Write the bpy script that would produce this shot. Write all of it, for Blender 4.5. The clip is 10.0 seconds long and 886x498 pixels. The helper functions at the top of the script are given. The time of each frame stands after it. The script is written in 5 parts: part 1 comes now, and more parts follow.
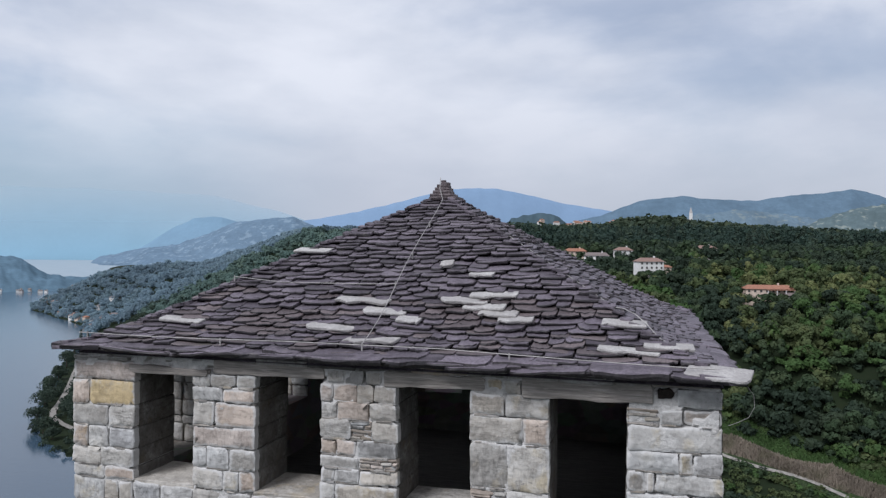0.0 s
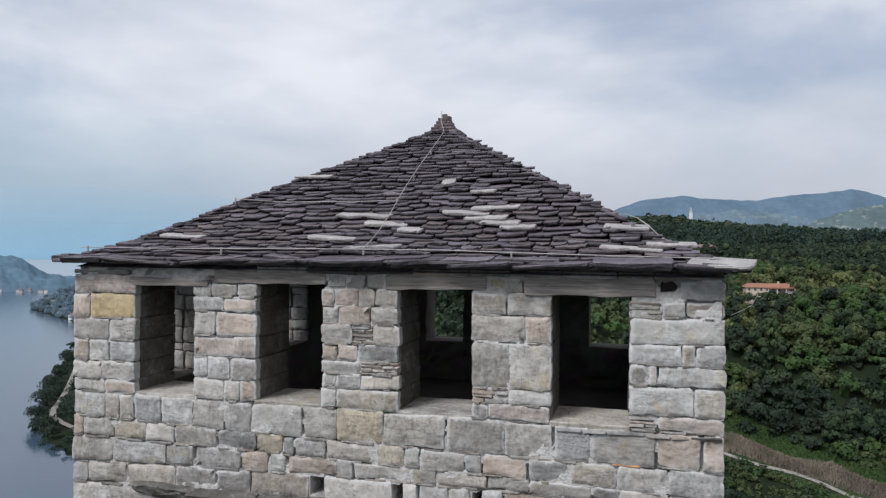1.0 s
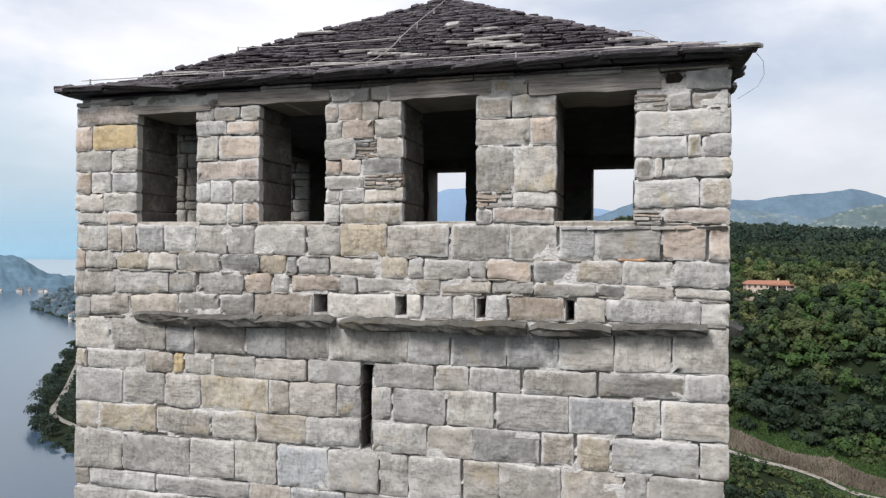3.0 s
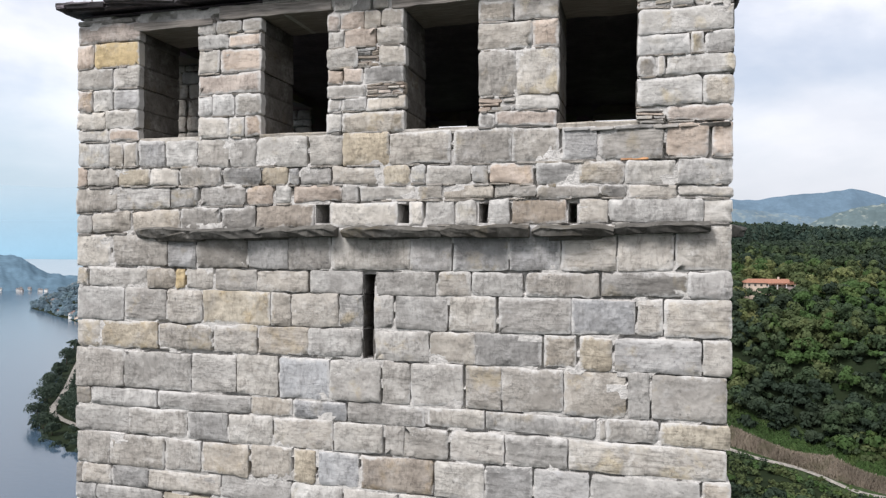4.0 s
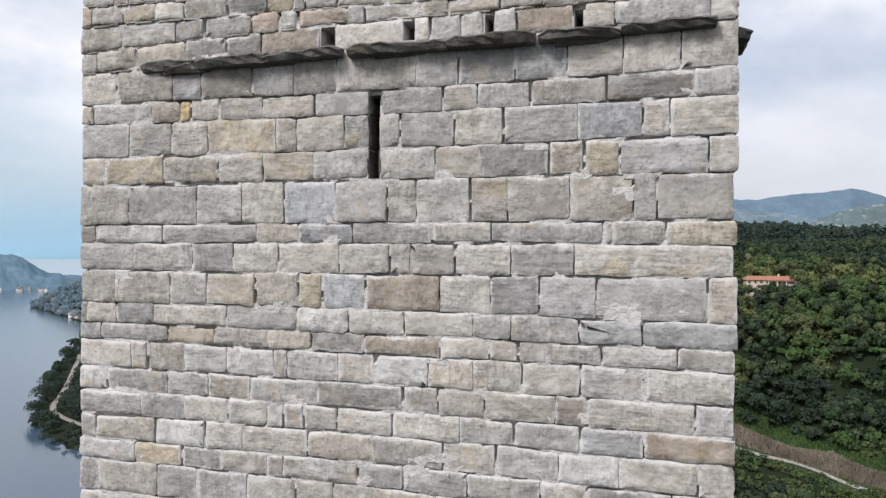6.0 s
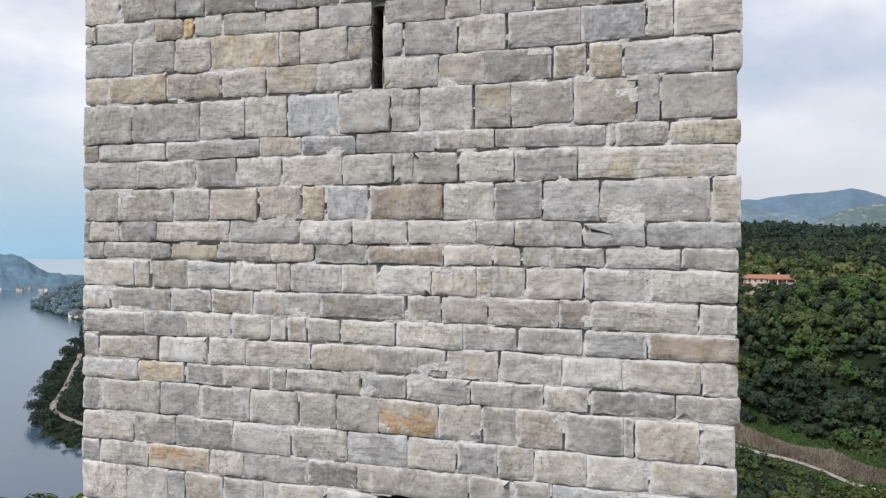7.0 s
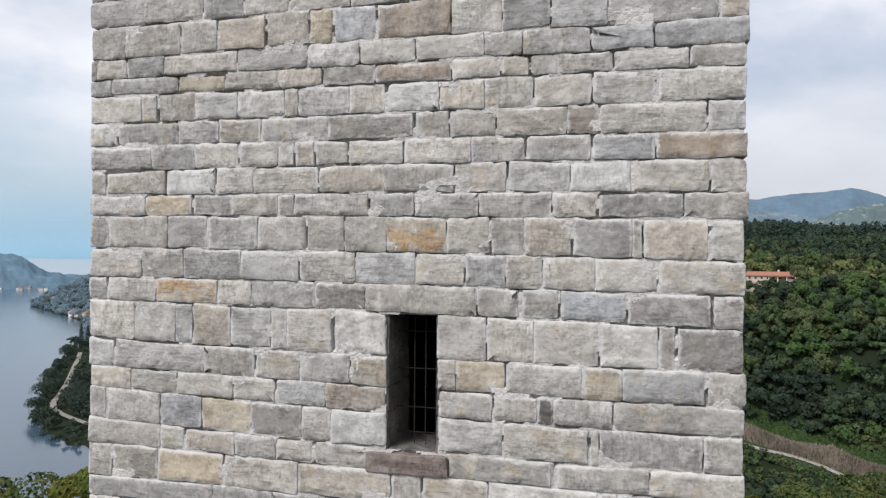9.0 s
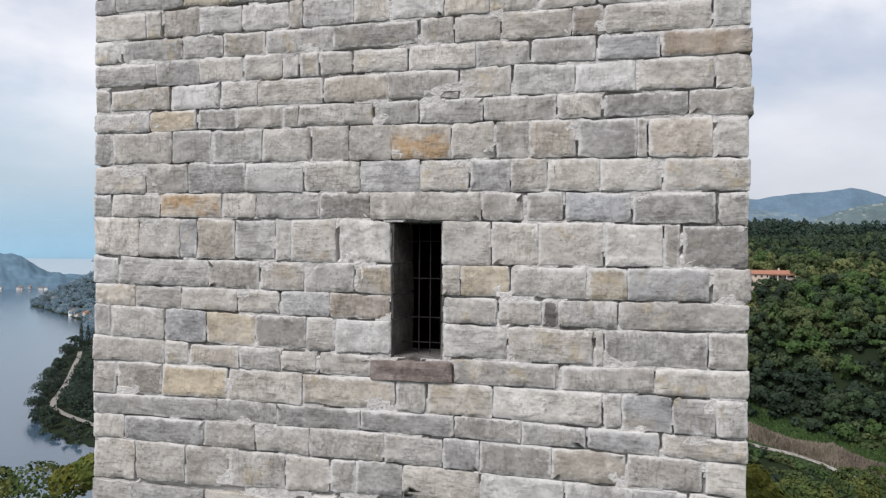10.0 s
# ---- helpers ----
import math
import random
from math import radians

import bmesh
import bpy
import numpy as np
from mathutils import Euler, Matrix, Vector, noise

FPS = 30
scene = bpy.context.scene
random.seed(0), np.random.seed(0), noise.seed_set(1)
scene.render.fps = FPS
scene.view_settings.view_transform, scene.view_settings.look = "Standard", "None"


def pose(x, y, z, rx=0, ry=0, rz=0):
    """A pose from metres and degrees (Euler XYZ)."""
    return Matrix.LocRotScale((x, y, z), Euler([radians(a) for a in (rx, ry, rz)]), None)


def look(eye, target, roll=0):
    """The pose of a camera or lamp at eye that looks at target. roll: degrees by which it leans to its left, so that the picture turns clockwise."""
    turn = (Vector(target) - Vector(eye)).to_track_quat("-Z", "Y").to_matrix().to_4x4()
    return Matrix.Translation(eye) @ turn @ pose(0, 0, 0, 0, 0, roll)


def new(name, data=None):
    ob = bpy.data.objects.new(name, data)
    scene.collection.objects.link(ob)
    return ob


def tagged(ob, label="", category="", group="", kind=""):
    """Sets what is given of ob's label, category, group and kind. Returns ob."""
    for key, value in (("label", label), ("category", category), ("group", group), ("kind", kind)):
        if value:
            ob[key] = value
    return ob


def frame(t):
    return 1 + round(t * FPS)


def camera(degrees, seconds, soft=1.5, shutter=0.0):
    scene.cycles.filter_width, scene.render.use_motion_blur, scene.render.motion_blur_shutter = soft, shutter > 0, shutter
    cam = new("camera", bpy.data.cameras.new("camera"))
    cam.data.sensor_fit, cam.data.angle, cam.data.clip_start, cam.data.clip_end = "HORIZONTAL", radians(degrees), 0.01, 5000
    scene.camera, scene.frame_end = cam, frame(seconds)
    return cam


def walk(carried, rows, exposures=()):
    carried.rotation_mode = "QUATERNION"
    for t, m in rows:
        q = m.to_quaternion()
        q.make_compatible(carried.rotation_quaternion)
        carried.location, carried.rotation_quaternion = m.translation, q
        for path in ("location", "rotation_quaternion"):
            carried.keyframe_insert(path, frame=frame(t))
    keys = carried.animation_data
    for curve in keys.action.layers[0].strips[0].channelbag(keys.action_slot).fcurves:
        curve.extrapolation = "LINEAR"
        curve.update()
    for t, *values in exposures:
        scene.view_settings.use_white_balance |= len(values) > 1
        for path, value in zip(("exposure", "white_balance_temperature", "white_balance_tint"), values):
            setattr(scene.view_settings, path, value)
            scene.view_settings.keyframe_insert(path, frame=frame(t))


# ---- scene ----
cam = camera(63.615, 10.0, soft=1.31)
ROWS = [
    (0.0, 2.2747, -5.6459, 17.8001),
    (1.0, 2.2624, -5.6330, 16.9881),
    (2.0, 2.2498, -5.6247, 16.1953),
    (3.0, 2.2365, -5.6206, 15.4178),
    (4.0, 2.2221, -5.6204, 14.6519),
    (5.0, 2.2061, -5.6239, 13.8939),
    (6.0, 2.1882, -5.6307, 13.1399),
    (7.0, 2.1678, -5.6404, 12.3864),
    (8.0, 2.1446, -5.6529, 11.6294),
    (9.0, 2.1181, -5.6677, 10.8653),
    (10.0, 2.0879, -5.6845, 10.0902),
]
PITCH, ROLL, YAW = -0.23, 0.436, 15.214
AHEAD = Vector((-math.sin(radians(YAW)) * math.cos(radians(PITCH)), math.cos(radians(YAW)) * math.cos(radians(PITCH)), math.sin(radians(PITCH))))
walk(cam, [(t, look((x, y, z), Vector((x, y, z)) + AHEAD, ROLL)) for t, x, y, z in ROWS],
     exposures=[(0.0, -0.41, 5900, 13), (1.0, -0.39, 6040, 12), (2.5, -0.08, 6340, 12), (4.0, 0.15, 6400, 13), (6.5, -0.04, 6340, 13), (8.5, -0.07, 6330, 13), (10.0, -0.10, 6310, 13)])

# ---- sky and sun ----
SUN_ELEV, SUN_AZ = 48.0, -30.0      # degrees; azimuth from the way towards the front wall, to its left
world = bpy.data.worlds.new("sky")
scene.world = world
world.use_nodes = True
wt = world.node_tree
wt.nodes.clear()


def wnode(kind, **inputs):
    n = wt.nodes.new(kind)
    for k, v in inputs.items():
        n.inputs[k].default_value = v
    return n


w_out = wnode("ShaderNodeOutputWorld")
w_bg = wnode("ShaderNodeBackground")
w_bg.inputs["Strength"].default_value = 1.0
w_sky = wnode("ShaderNodeTexSky")
w_sky.sky_type = "NISHITA"
w_sky.sun_disc = False
w_sky.sun_elevation = radians(SUN_ELEV)
w_sky.sun_rotation = radians(180.0 + SUN_AZ)
w_sky.air_density, w_sky.dust_density, w_sky.ozone_density = 1.0, 2.0, 1.0
w_gain = wnode("ShaderNodeVectorMath")
w_gain.operation = "SCALE"
w_gain.inputs["Scale"].default_value = 0.13
wt.links.new(w_sky.outputs[0], w_gain.inputs[0])
w_tc = wnode("ShaderNodeTexCoord")
w_map = wnode("ShaderNodeMapping")
w_map.inputs["Scale"].default_value = (1.3, 1.3, 3.4)
w_map.inputs["Location"].default_value = (3.1, 0.6, 1.3)
w_map.inputs["Rotation"].default_value = (0.05, 0.10, 0.4)
wt.links.new(w_tc.outputs["Generated"], w_map.inputs["Vector"])
w_noise = wnode("ShaderNodeTexNoise", Scale=1.5, Detail=7.0, Roughness=0.52, Distortion=0.25)
wt.links.new(w_map.outputs[0], w_noise.inputs["Vector"])
w_cover = wnode("ShaderNodeMapRange")
w_cover.interpolation_type = "SMOOTHSTEP"
for k, v in ((1, 0.34), (2, 0.60), (3, 0.45), (4, 0.98)):
    w_cover.inputs[k].default_value = v
wt.links.new(w_noise.outputs[0], w_cover.inputs[0])
# lit and shaded cloud
w_noise2 = wnode("ShaderNodeTexNoise", Scale=2.6, Detail=5.0, Roughness=0.5)
wt.links.new(w_map.outputs[0], w_noise2.inputs["Vector"])
w_cloud = wnode("ShaderNodeValToRGB")
w_cloud.color_ramp.elements[0].position, w_cloud.color_ramp.elements[0].color = 0.34, (0.84, 0.87, 0.915, 1)
w_cloud.color_ramp.elements[1].position, w_cloud.color_ramp.elements[1].color = 0.58, (1.10, 1.10, 1.10, 1)
wt.links.new(w_noise2.outputs[0], w_cloud.inputs[0])
w_mix = wnode("ShaderNodeMix")
w_mix.data_type = "RGBA"
wt.links.new(w_cover.outputs[0], w_mix.inputs[0])
wt.links.new(w_gain.outputs[0], w_mix.inputs[6])
wt.links.new(w_cloud.outputs[0], w_mix.inputs[7])
# haze towards the horizon
w_sep = wnode("ShaderNodeSeparateXYZ")
wt.links.new(w_tc.outputs["Generated"], w_sep.inputs[0])
w_haze = wnode("ShaderNodeMapRange")
w_haze.interpolation_type = "SMOOTHSTEP"
for k, v in ((1, 0.0), (2, 0.25), (3, 0.88), (4, 0.0)):
    w_haze.inputs[k].default_value = v
wt.links.new(w_sep.outputs["Z"], w_haze.inputs[0])
w_side = wnode("ShaderNodeMapRange")
w_side.interpolation_type = "SMOOTHSTEP"
for k, v in ((1, -0.70), (2, -0.34), (3, 0.0), (4, 1.0)):
    w_side.inputs[k].default_value = v
wt.links.new(w_sep.outputs["X"], w_side.inputs[0])
w_tone = wnode("ShaderNodeMix")
w_tone.data_type = "RGBA"
w_tone.inputs[6].default_value = (0.43, 0.585, 0.685, 1)
w_tone.inputs[7].default_value = (0.67, 0.70, 0.745, 1)
wt.links.new(w_side.outputs[0], w_tone.inputs[0])
w_low = wnode("ShaderNodeMix")
w_low.data_type = "RGBA"
wt.links.new(w_haze.outputs[0], w_low.inputs[0])
wt.links.new(w_mix.outputs[2], w_low.inputs[6])
wt.links.new(w_tone.outputs[2], w_low.inputs[7])
wt.links.new(w_low.outputs[2], w_bg.inputs["Color"])
wt.links.new(w_bg.outputs[0], w_out.inputs["Surface"])

sun_data = bpy.data.lights.new("sun", "SUN")
sun_data.energy, sun_data.angle, sun_data.color = 3.75, radians(20.0), (1.0, 0.97, 0.93)
sun = new("sun", sun_data)
az, el = radians(SUN_AZ), radians(SUN_ELEV)
sun.matrix_world = look((0, 0, 60), Vector((0, 0, 60)) - Vector((math.sin(az) * math.cos(el), -math.cos(az) * math.cos(el), math.sin(el))))

# ---- helpers of this scene ----
def part(name, bm, material, parent=None, label="", smooth=False):
    """Links a bmesh as one mesh object under a thing or a part."""
    me = bpy.data.meshes.new(name)
    bm.to_mesh(me)
    bm.free()
    return part_mesh(name, me, material, parent, label, smooth)


def part_mesh(name, me, material, parent=None, label="", smooth=False):
    if material is not None:
        me.materials.append(material)
    if smooth:
        me.shade_smooth()
    ob = new(name, me)
    if parent is not None:
        ob.parent = parent
    if label:
        ob["label"] = label
    return ob


def thing(name, label, category, at=(0, 0, 0), kind="", group=""):
    ob = new(name)
    ob.location = at
    return tagged(ob, label, category, group, kind)


def box(bm, x0, x1, y0, y1, z0, z1):
    vs = [bm.verts.new((x, y, z)) for z in (z0, z1) for y in (y0, y1) for x in (x0, x1)]
    for f in ((0, 2, 3, 1), (4, 5, 7, 6), (0, 1, 5, 4), (2, 6, 7, 3), (0, 4, 6, 2), (1, 3, 7, 5)):
        bm.faces.new([vs[i] for i in f])
    return vs


def cloud_mesh(name, verts, faces):
    me = bpy.data.meshes.new(name)
    me.from_pydata(verts, [], faces)
    me.update()
    return me


# ---- materials ----
class Mat:
    """A small builder for procedural node materials."""

    def __init__(self, name, rough=0.85, metal=0.0, spec=0.35):
        self.m = bpy.data.materials.new(name)
        self.m.use_nodes = True
        self.t = self.m.node_tree
        self.bsdf = self.t.nodes["Principled BSDF"]
        self.bsdf.inputs["Roughness"].default_value = rough
        self.bsdf.inputs["Metallic"].default_value = metal
        self.bsdf.inputs["Specular IOR Level"].default_value = spec
        self.tc = self.t.nodes.new("ShaderNodeTexCoord")
        self.vec = self.tc.outputs["Object"]

    def node(self, kind, **inputs):
        n = self.t.nodes.new(kind)
        for k, v in inputs.items():
            n.inputs[k].default_value = v
        return n

    def link(self, a, b):
        self.t.links.new(a, b)

    def world_space(self):
        g = self.node("ShaderNodeNewGeometry")
        self.vec = g.outputs["Position"]
        return self

    def noise(self, scale, detail=4.0, rough=0.55, distort=0.0, stretch=None):
        n = self.node("ShaderNodeTexNoise", Scale=scale, Detail=detail, Roughness=rough, Distortion=distort)
        if stretch:
            mp = self.node("ShaderNodeMapping")
            mp.inputs["Scale"].default_value = stretch
            self.link(self.vec, mp.inputs["Vector"])
            self.link(mp.outputs[0], n.inputs["Vector"])
        else:
            self.link(self.vec, n.inputs["Vector"])
        return n.outputs[0]

    def ramp(self, fac, *stops):
        r = self.node("ShaderNodeValToRGB")
        e = r.color_ramp.elements
        while len(e) < len(stops):
            e.new(0.5)
        for el, (p, c) in zip(e, stops):
            el.position = p
            el.color = (*c, 1) if len(c) == 3 else c
        self.link(fac, r.inputs[0])
        return r.outputs[0]

    def span(self, fac, a, b, lo, hi):
        n = self.node("ShaderNodeMapRange")
        for k, v in ((1, a), (2, b), (3, lo), (4, hi)):
            n.inputs[k].default_value = v
        self.link(fac, n.inputs[0])
        return n.outputs[0]

    def mix(self, fac, a, b, blend="MIX"):
        n = self.node("ShaderNodeMix")
        n.data_type, n.blend_type = "RGBA", blend
        for sock, v in ((n.inputs[0], fac), (n.inputs[6], a), (n.inputs[7], b)):
            if isinstance(v, (int, float)):
                sock.default_value = v
            elif isinstance(v, tuple):
                sock.default_value = (*v, 1)
            else:
                self.link(v, sock)
        return n.outputs[2]

    def math(self, op, a, b=0.0):
        n = self.node("ShaderNodeMath")
        n.operation = op
        for sock, v in zip(n.inputs, (a, b)):
            if isinstance(v, (int, float)):
                sock.default_value = v
            else:
                self.link(v, sock)
        return n.outputs[0]

    def random(self, island=False):
        if island:
            return self.node("ShaderNodeNewGeometry").outputs["Random Per Island"]
        return self.node("ShaderNodeObjectInfo").outputs["Random"]

    def color(self, c):
        if isinstance(c, tuple):
            self.bsdf.inputs["Base Color"].default_value = (*c, 1)
        else:
            self.link(c, self.bsdf.inputs["Base Color"])
        return self

    def bump(self, height, strength=0.5, distance=0.01):
        n = self.node("ShaderNodeBump", Strength=strength, Distance=distance)
        self.link(height, n.inputs["Height"])
        self.link(n.outputs[0], self.bsdf.inputs["Normal"])
        return self


def lime_wash(k, c, base_amount=0.32):
    """Old pointing smeared over stones and joints alike, in patches."""
    smear = k.noise(3.3, 5, 0.62, 0.5)
    mask = k.math("MULTIPLY", k.span(smear, 0.50, 0.66, 0.0, 1.0), k.span(k.noise(30, 3, 0.65), 0.34, 0.66, 0.0, 1.0))
    return k.mix(k.math("MULTIPLY", mask, base_amount), c, (0.54, 0.531, 0.513))


def stone_material(name, base, island=False, spread=0.22, rust=False):
    """Hewn gneiss: each block with its own tone, bedding or tool marks, pits, stains and lime left along its joints."""
    k = Mat(name, rough=0.92, spec=0.2).world_space()
    rnd = k.random(island)
    flat = k.vec
    shift = k.node("ShaderNodeVectorMath")
    shift.operation = "ADD"
    k.link(k.vec, shift.inputs[0])
    k.link(k.math("MULTIPLY", rnd, 71.0), shift.inputs[1])
    k.vec = shift.outputs[0]
    own = lambda m: k.math("FRACT", k.math("MULTIPLY", rnd, m))
    c = k.mix(1.0, base, k.span(rnd, 0, 1, 1 - spread, 1 + spread), "MULTIPLY")
    c = k.mix(1.0, c, k.mix(own(7.31), (1.035, 1.0, 0.945), (0.98, 1.0, 1.02)), "MULTIPLY")
    # broad mottling, then stains
    c = k.mix(k.span(k.noise(5.0, 4, 0.6, 0.6), 0.36, 0.64, 0.0, 1.0), k.mix(1.0, c, (0.77, 0.76, 0.75), "MULTIPLY"), k.mix(1.0, c, (1.12, 1.12, 1.115), "MULTIPLY"))
    if rust:
        c = k.mix(k.span(k.noise(4.0, 4, 0.55, 0.4), 0.48, 0.60, 0.0, 0.75), c, (0.44, 0.29, 0.15))
    c = k.mix(k.math("MULTIPLY", k.span(k.noise(4.6, 4, 0.6, 0.3), 0.54, 0.68, 0.0, 0.7), k.span(own(13.7), 0.55, 0.8, 0.0, 1.0)), c, (base[0] * 0.98, base[1] * 0.86, base[2] * 0.62))
    # bedding lines on some blocks, upright tool marks on others
    bedding = k.noise(6.0, 5, 0.65, 0.5, (1.0, 1.0, 6.0))
    c = k.mix(k.math("MULTIPLY", k.span(bedding, 0.50, 0.64, 0.0, 0.75), k.span(own(3.17), 0.35, 0.65, 0.05, 1.0)), c, k.mix(1.0, c, (0.55, 0.545, 0.54), "MULTIPLY"))
    tooled = k.noise(14.0, 4, 0.65, 0.2, (2.3, 1.0, 0.7))
    c = k.mix(k.math("MULTIPLY", k.span(tooled, 0.50, 0.66, 0.0, 0.7), k.span(own(5.93), 0.3, 0.7, 0.1, 1.0)), c, k.mix(1.0, c, (0.58, 0.575, 0.57), "MULTIPLY"))
    # pits in clusters, paler scuffs
    pits = k.math("MULTIPLY", k.span(k.noise(34, 2, 0.6), 0.30, 0.42, 1.0, 0.0), k.span(k.noise(5.5, 3, 0.6), 0.44, 0.62, 0.05, 0.75))
    c = k.mix(pits, c, tuple(v * 0.42 for v in base))
    c = k.mix(k.span(k.noise(9, 5, 0.62, 0.3), 0.54, 0.70, 0.0, 0.6), c, tuple(min(0.74, v * 1.42) for v in base))
    worn = k.span(k.noise(3.8, 3, 0.6), 0.38, 0.62, 0.15, 1.0)
    c = k.mix(k.math("MULTIPLY", worn, k.span(k.noise(46, 3, 0.65), 0.36, 0.54, 0.65, 0.0)), c, k.mix(1.0, c, (0.66, 0.66, 0.66), "MULTIPLY"))
    # lime along the arrises, where the joints were pointed
    rim = k.node("ShaderNodeAttribute")
    rim.attribute_name = "lime"
    k.vec = flat
    edge = k.math("ADD", rim.outputs["Fac"], k.span(k.noise(17, 5, 0.7, 0.3), 0.25, 0.75, -0.42, 0.42))
    c = k.mix(k.span(edge, 0.36, 0.72, 0.0, 0.8), c, (0.52, 0.512, 0.495))
    k.color(lime_wash(k, c))
    k.vec = shift.outputs[0]
    rel = k.math("ADD", k.math("MULTIPLY", bedding, 0.5), k.math("ADD", k.math("MULTIPLY", tooled, 0.5), k.math("MULTIPLY", k.noise(14, 3, 0.6), 0.9)))
    k.bump(k.math("MULTIPLY", rel, worn), 0.7, 0.021)
    return k.m


# v: near-black, for truly dark stones and for shade put into reveals and eaves
STONE = {
    "g": (0.385, 0.372, 0.352), "w": (0.465, 0.454, 0.433), "d": (0.300, 0.292, 0.280), "b": (0.350, 0.350, 0.352),
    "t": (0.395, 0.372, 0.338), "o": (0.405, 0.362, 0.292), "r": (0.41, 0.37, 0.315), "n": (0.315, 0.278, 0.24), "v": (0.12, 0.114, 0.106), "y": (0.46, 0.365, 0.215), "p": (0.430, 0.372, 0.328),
}
STONE_MAT = {k: stone_material("stone_" + n, STONE[k], spread=(0.18 if k in "gdb" else 0.12), rust=(k == "r")) for k, n in
             (("g", "grey"), ("w", "pale"), ("d", "dark"), ("b", "bluish"), ("t", "tan"), ("o", "ochre"), ("r", "rust"), ("n", "brown"), ("v", "dark_and_shaded"), ("y", "golden"), ("p", "rosy"))}


def mortar_material():
    k = Mat("lime_mortar", rough=0.95, spec=0.1).world_space()
    c = k.ramp(k.noise(2.2, 5, 0.6), (0.28, (0.30, 0.288, 0.270)), (0.44, (0.48, 0.465, 0.442)), (0.60, (0.58, 0.565, 0.54)))
    c = k.mix(k.span(k.noise(20, 5, 0.7), 0.46, 0.68, 0, 0.5), c, (0.22, 0.21, 0.2))
    k.color(lime_wash(k, c)).bump(k.noise(24, 4, 0.65), 0.8, 0.03)
    return k.m


MORTAR = mortar_material()
# ledge colour: algae-dark stone, with the shade under the slabs mixed in
LEDGE = stone_material("ledge_stone", (0.12, 0.115, 0.105))
# reveal stone darkened to carry the shade inside window and slit
REVEAL = stone_material("shaded_reveal_stone", (0.10, 0.095, 0.088))


def rubble_material():
    """Unseen and far wall faces: small stones in mortar."""
    k = Mat("rubble_stone", rough=0.93, spec=0.15).world_space()
    v = k.node("ShaderNodeTexVoronoi", Scale=4.0)
    mp = k.node("ShaderNodeMapping")
    mp.inputs["Scale"].default_value = (0.8, 0.8, 1.5)
    k.link(k.vec, mp.inputs["Vector"])
    k.link(mp.outputs[0], v.inputs["Vector"])
    c = k.mix(0.35, (0.20, 0.185, 0.165), v.outputs["Color"], "MULTIPLY")
    c = k.mix(k.span(k.noise(20, 6, 0.7), 0.3, 0.7, 0, 0.6), c, (0.14, 0.13, 0.115))
    k.color(c).bump(k.math("ADD", v.outputs["Distance"], k.noise(14, 5, 0.6)), 0.6, 0.03)
    return k.m


RUBBLE = rubble_material()


def slate_material(name, a, b, lichen, island=False):
    k = Mat(name, rough=0.62, spec=0.4).world_space()
    c = k.mix(k.random(island), a, b)
    c = k.mix(k.span(k.noise(3.5, 5, 0.65), 0.45, 0.7, 0, 0.6), c, tuple(v * 1.3 for v in b))
    c = k.mix(k.span(k.noise(9.0, 6, 0.7, 0.5), 0.56, 0.70, 0, lichen), c, (0.24, 0.225, 0.20))
    c = k.mix(k.span(k.noise(46, 6, 0.75), 0.36, 0.62, 0.6, 0.0), c, tuple(v * 0.40 for v in a))
    c = k.mix(k.span(k.noise(30, 6, 0.75, 0.4), 0.60, 0.74, 0, 0.55), c, tuple(min(0.6, v * 2.0) for v in b))
    c = k.mix(k.span(k.noise(5.0, 4, 0.6, 0.5), 0.46, 0.66, 0.0, 0.6), c, tuple(v * 0.75 for v in a))
    k.color(c).bump(k.noise(13, 4, 0.65, 0.3), 0.8, 0.022)
    return k.m


SLATE = [slate_material("slate_dark", (0.058, 0.048, 0.059), (0.200, 0.170, 0.202), 0.45),
         slate_material("slate_brown", (0.078, 0.062, 0.066), (0.185, 0.150, 0.152), 0.4),
         slate_material("slate_pale", (0.36, 0.34, 0.325), (0.52, 0.50, 0.475), 0.4)]
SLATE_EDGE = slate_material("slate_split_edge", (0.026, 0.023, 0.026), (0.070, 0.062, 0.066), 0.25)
SLATE_JOINED = slate_material("slate_mixed", (0.058, 0.048, 0.058), (0.200, 0.170, 0.200), 0.45, True)


def wood_material(name="old_timber", pale=1.0):
    k = Mat(name, rough=0.85, spec=0.2)
    g = k.noise(4.0, 6, 0.65, 0.6, (1.0, 14.0, 14.0))
    c = k.ramp(g, (0.3, (0.078, 0.071, 0.065)), (0.55, (0.155, 0.143, 0.131)), (0.8, (0.25, 0.235, 0.22)))
    c = k.mix(1.0, c, (pale, pale * 0.985, pale * 0.965), "MULTIPLY")
    k.color(c).bump(g, 0.5, 0.01)
    return k.m


WOOD = wood_material()
SILVERED = wood_material("silvered_timber", 1.9)


def plain(name, c, rough=0.8, metal=0.0, wobble=0.2, scale=8.0, spec=0.3):
    k = Mat(name, rough=rough, metal=metal, spec=spec).world_space()
    k.color(k.mix(k.span(k.noise(scale, 5, 0.6), 0.35, 0.7, 0, 1), c, tuple(v * (1 - 2 * wobble) for v in c)))
    k.bump(k.noise(scale * 6, 4, 0.6), 0.3, 0.01)
    return k.m


IRON = plain("rusty_iron", (0.03, 0.026, 0.024), 0.8, 0.2)
CABLE = plain("grey_cable", (0.42, 0.40, 0.38), 0.5, 0.3)


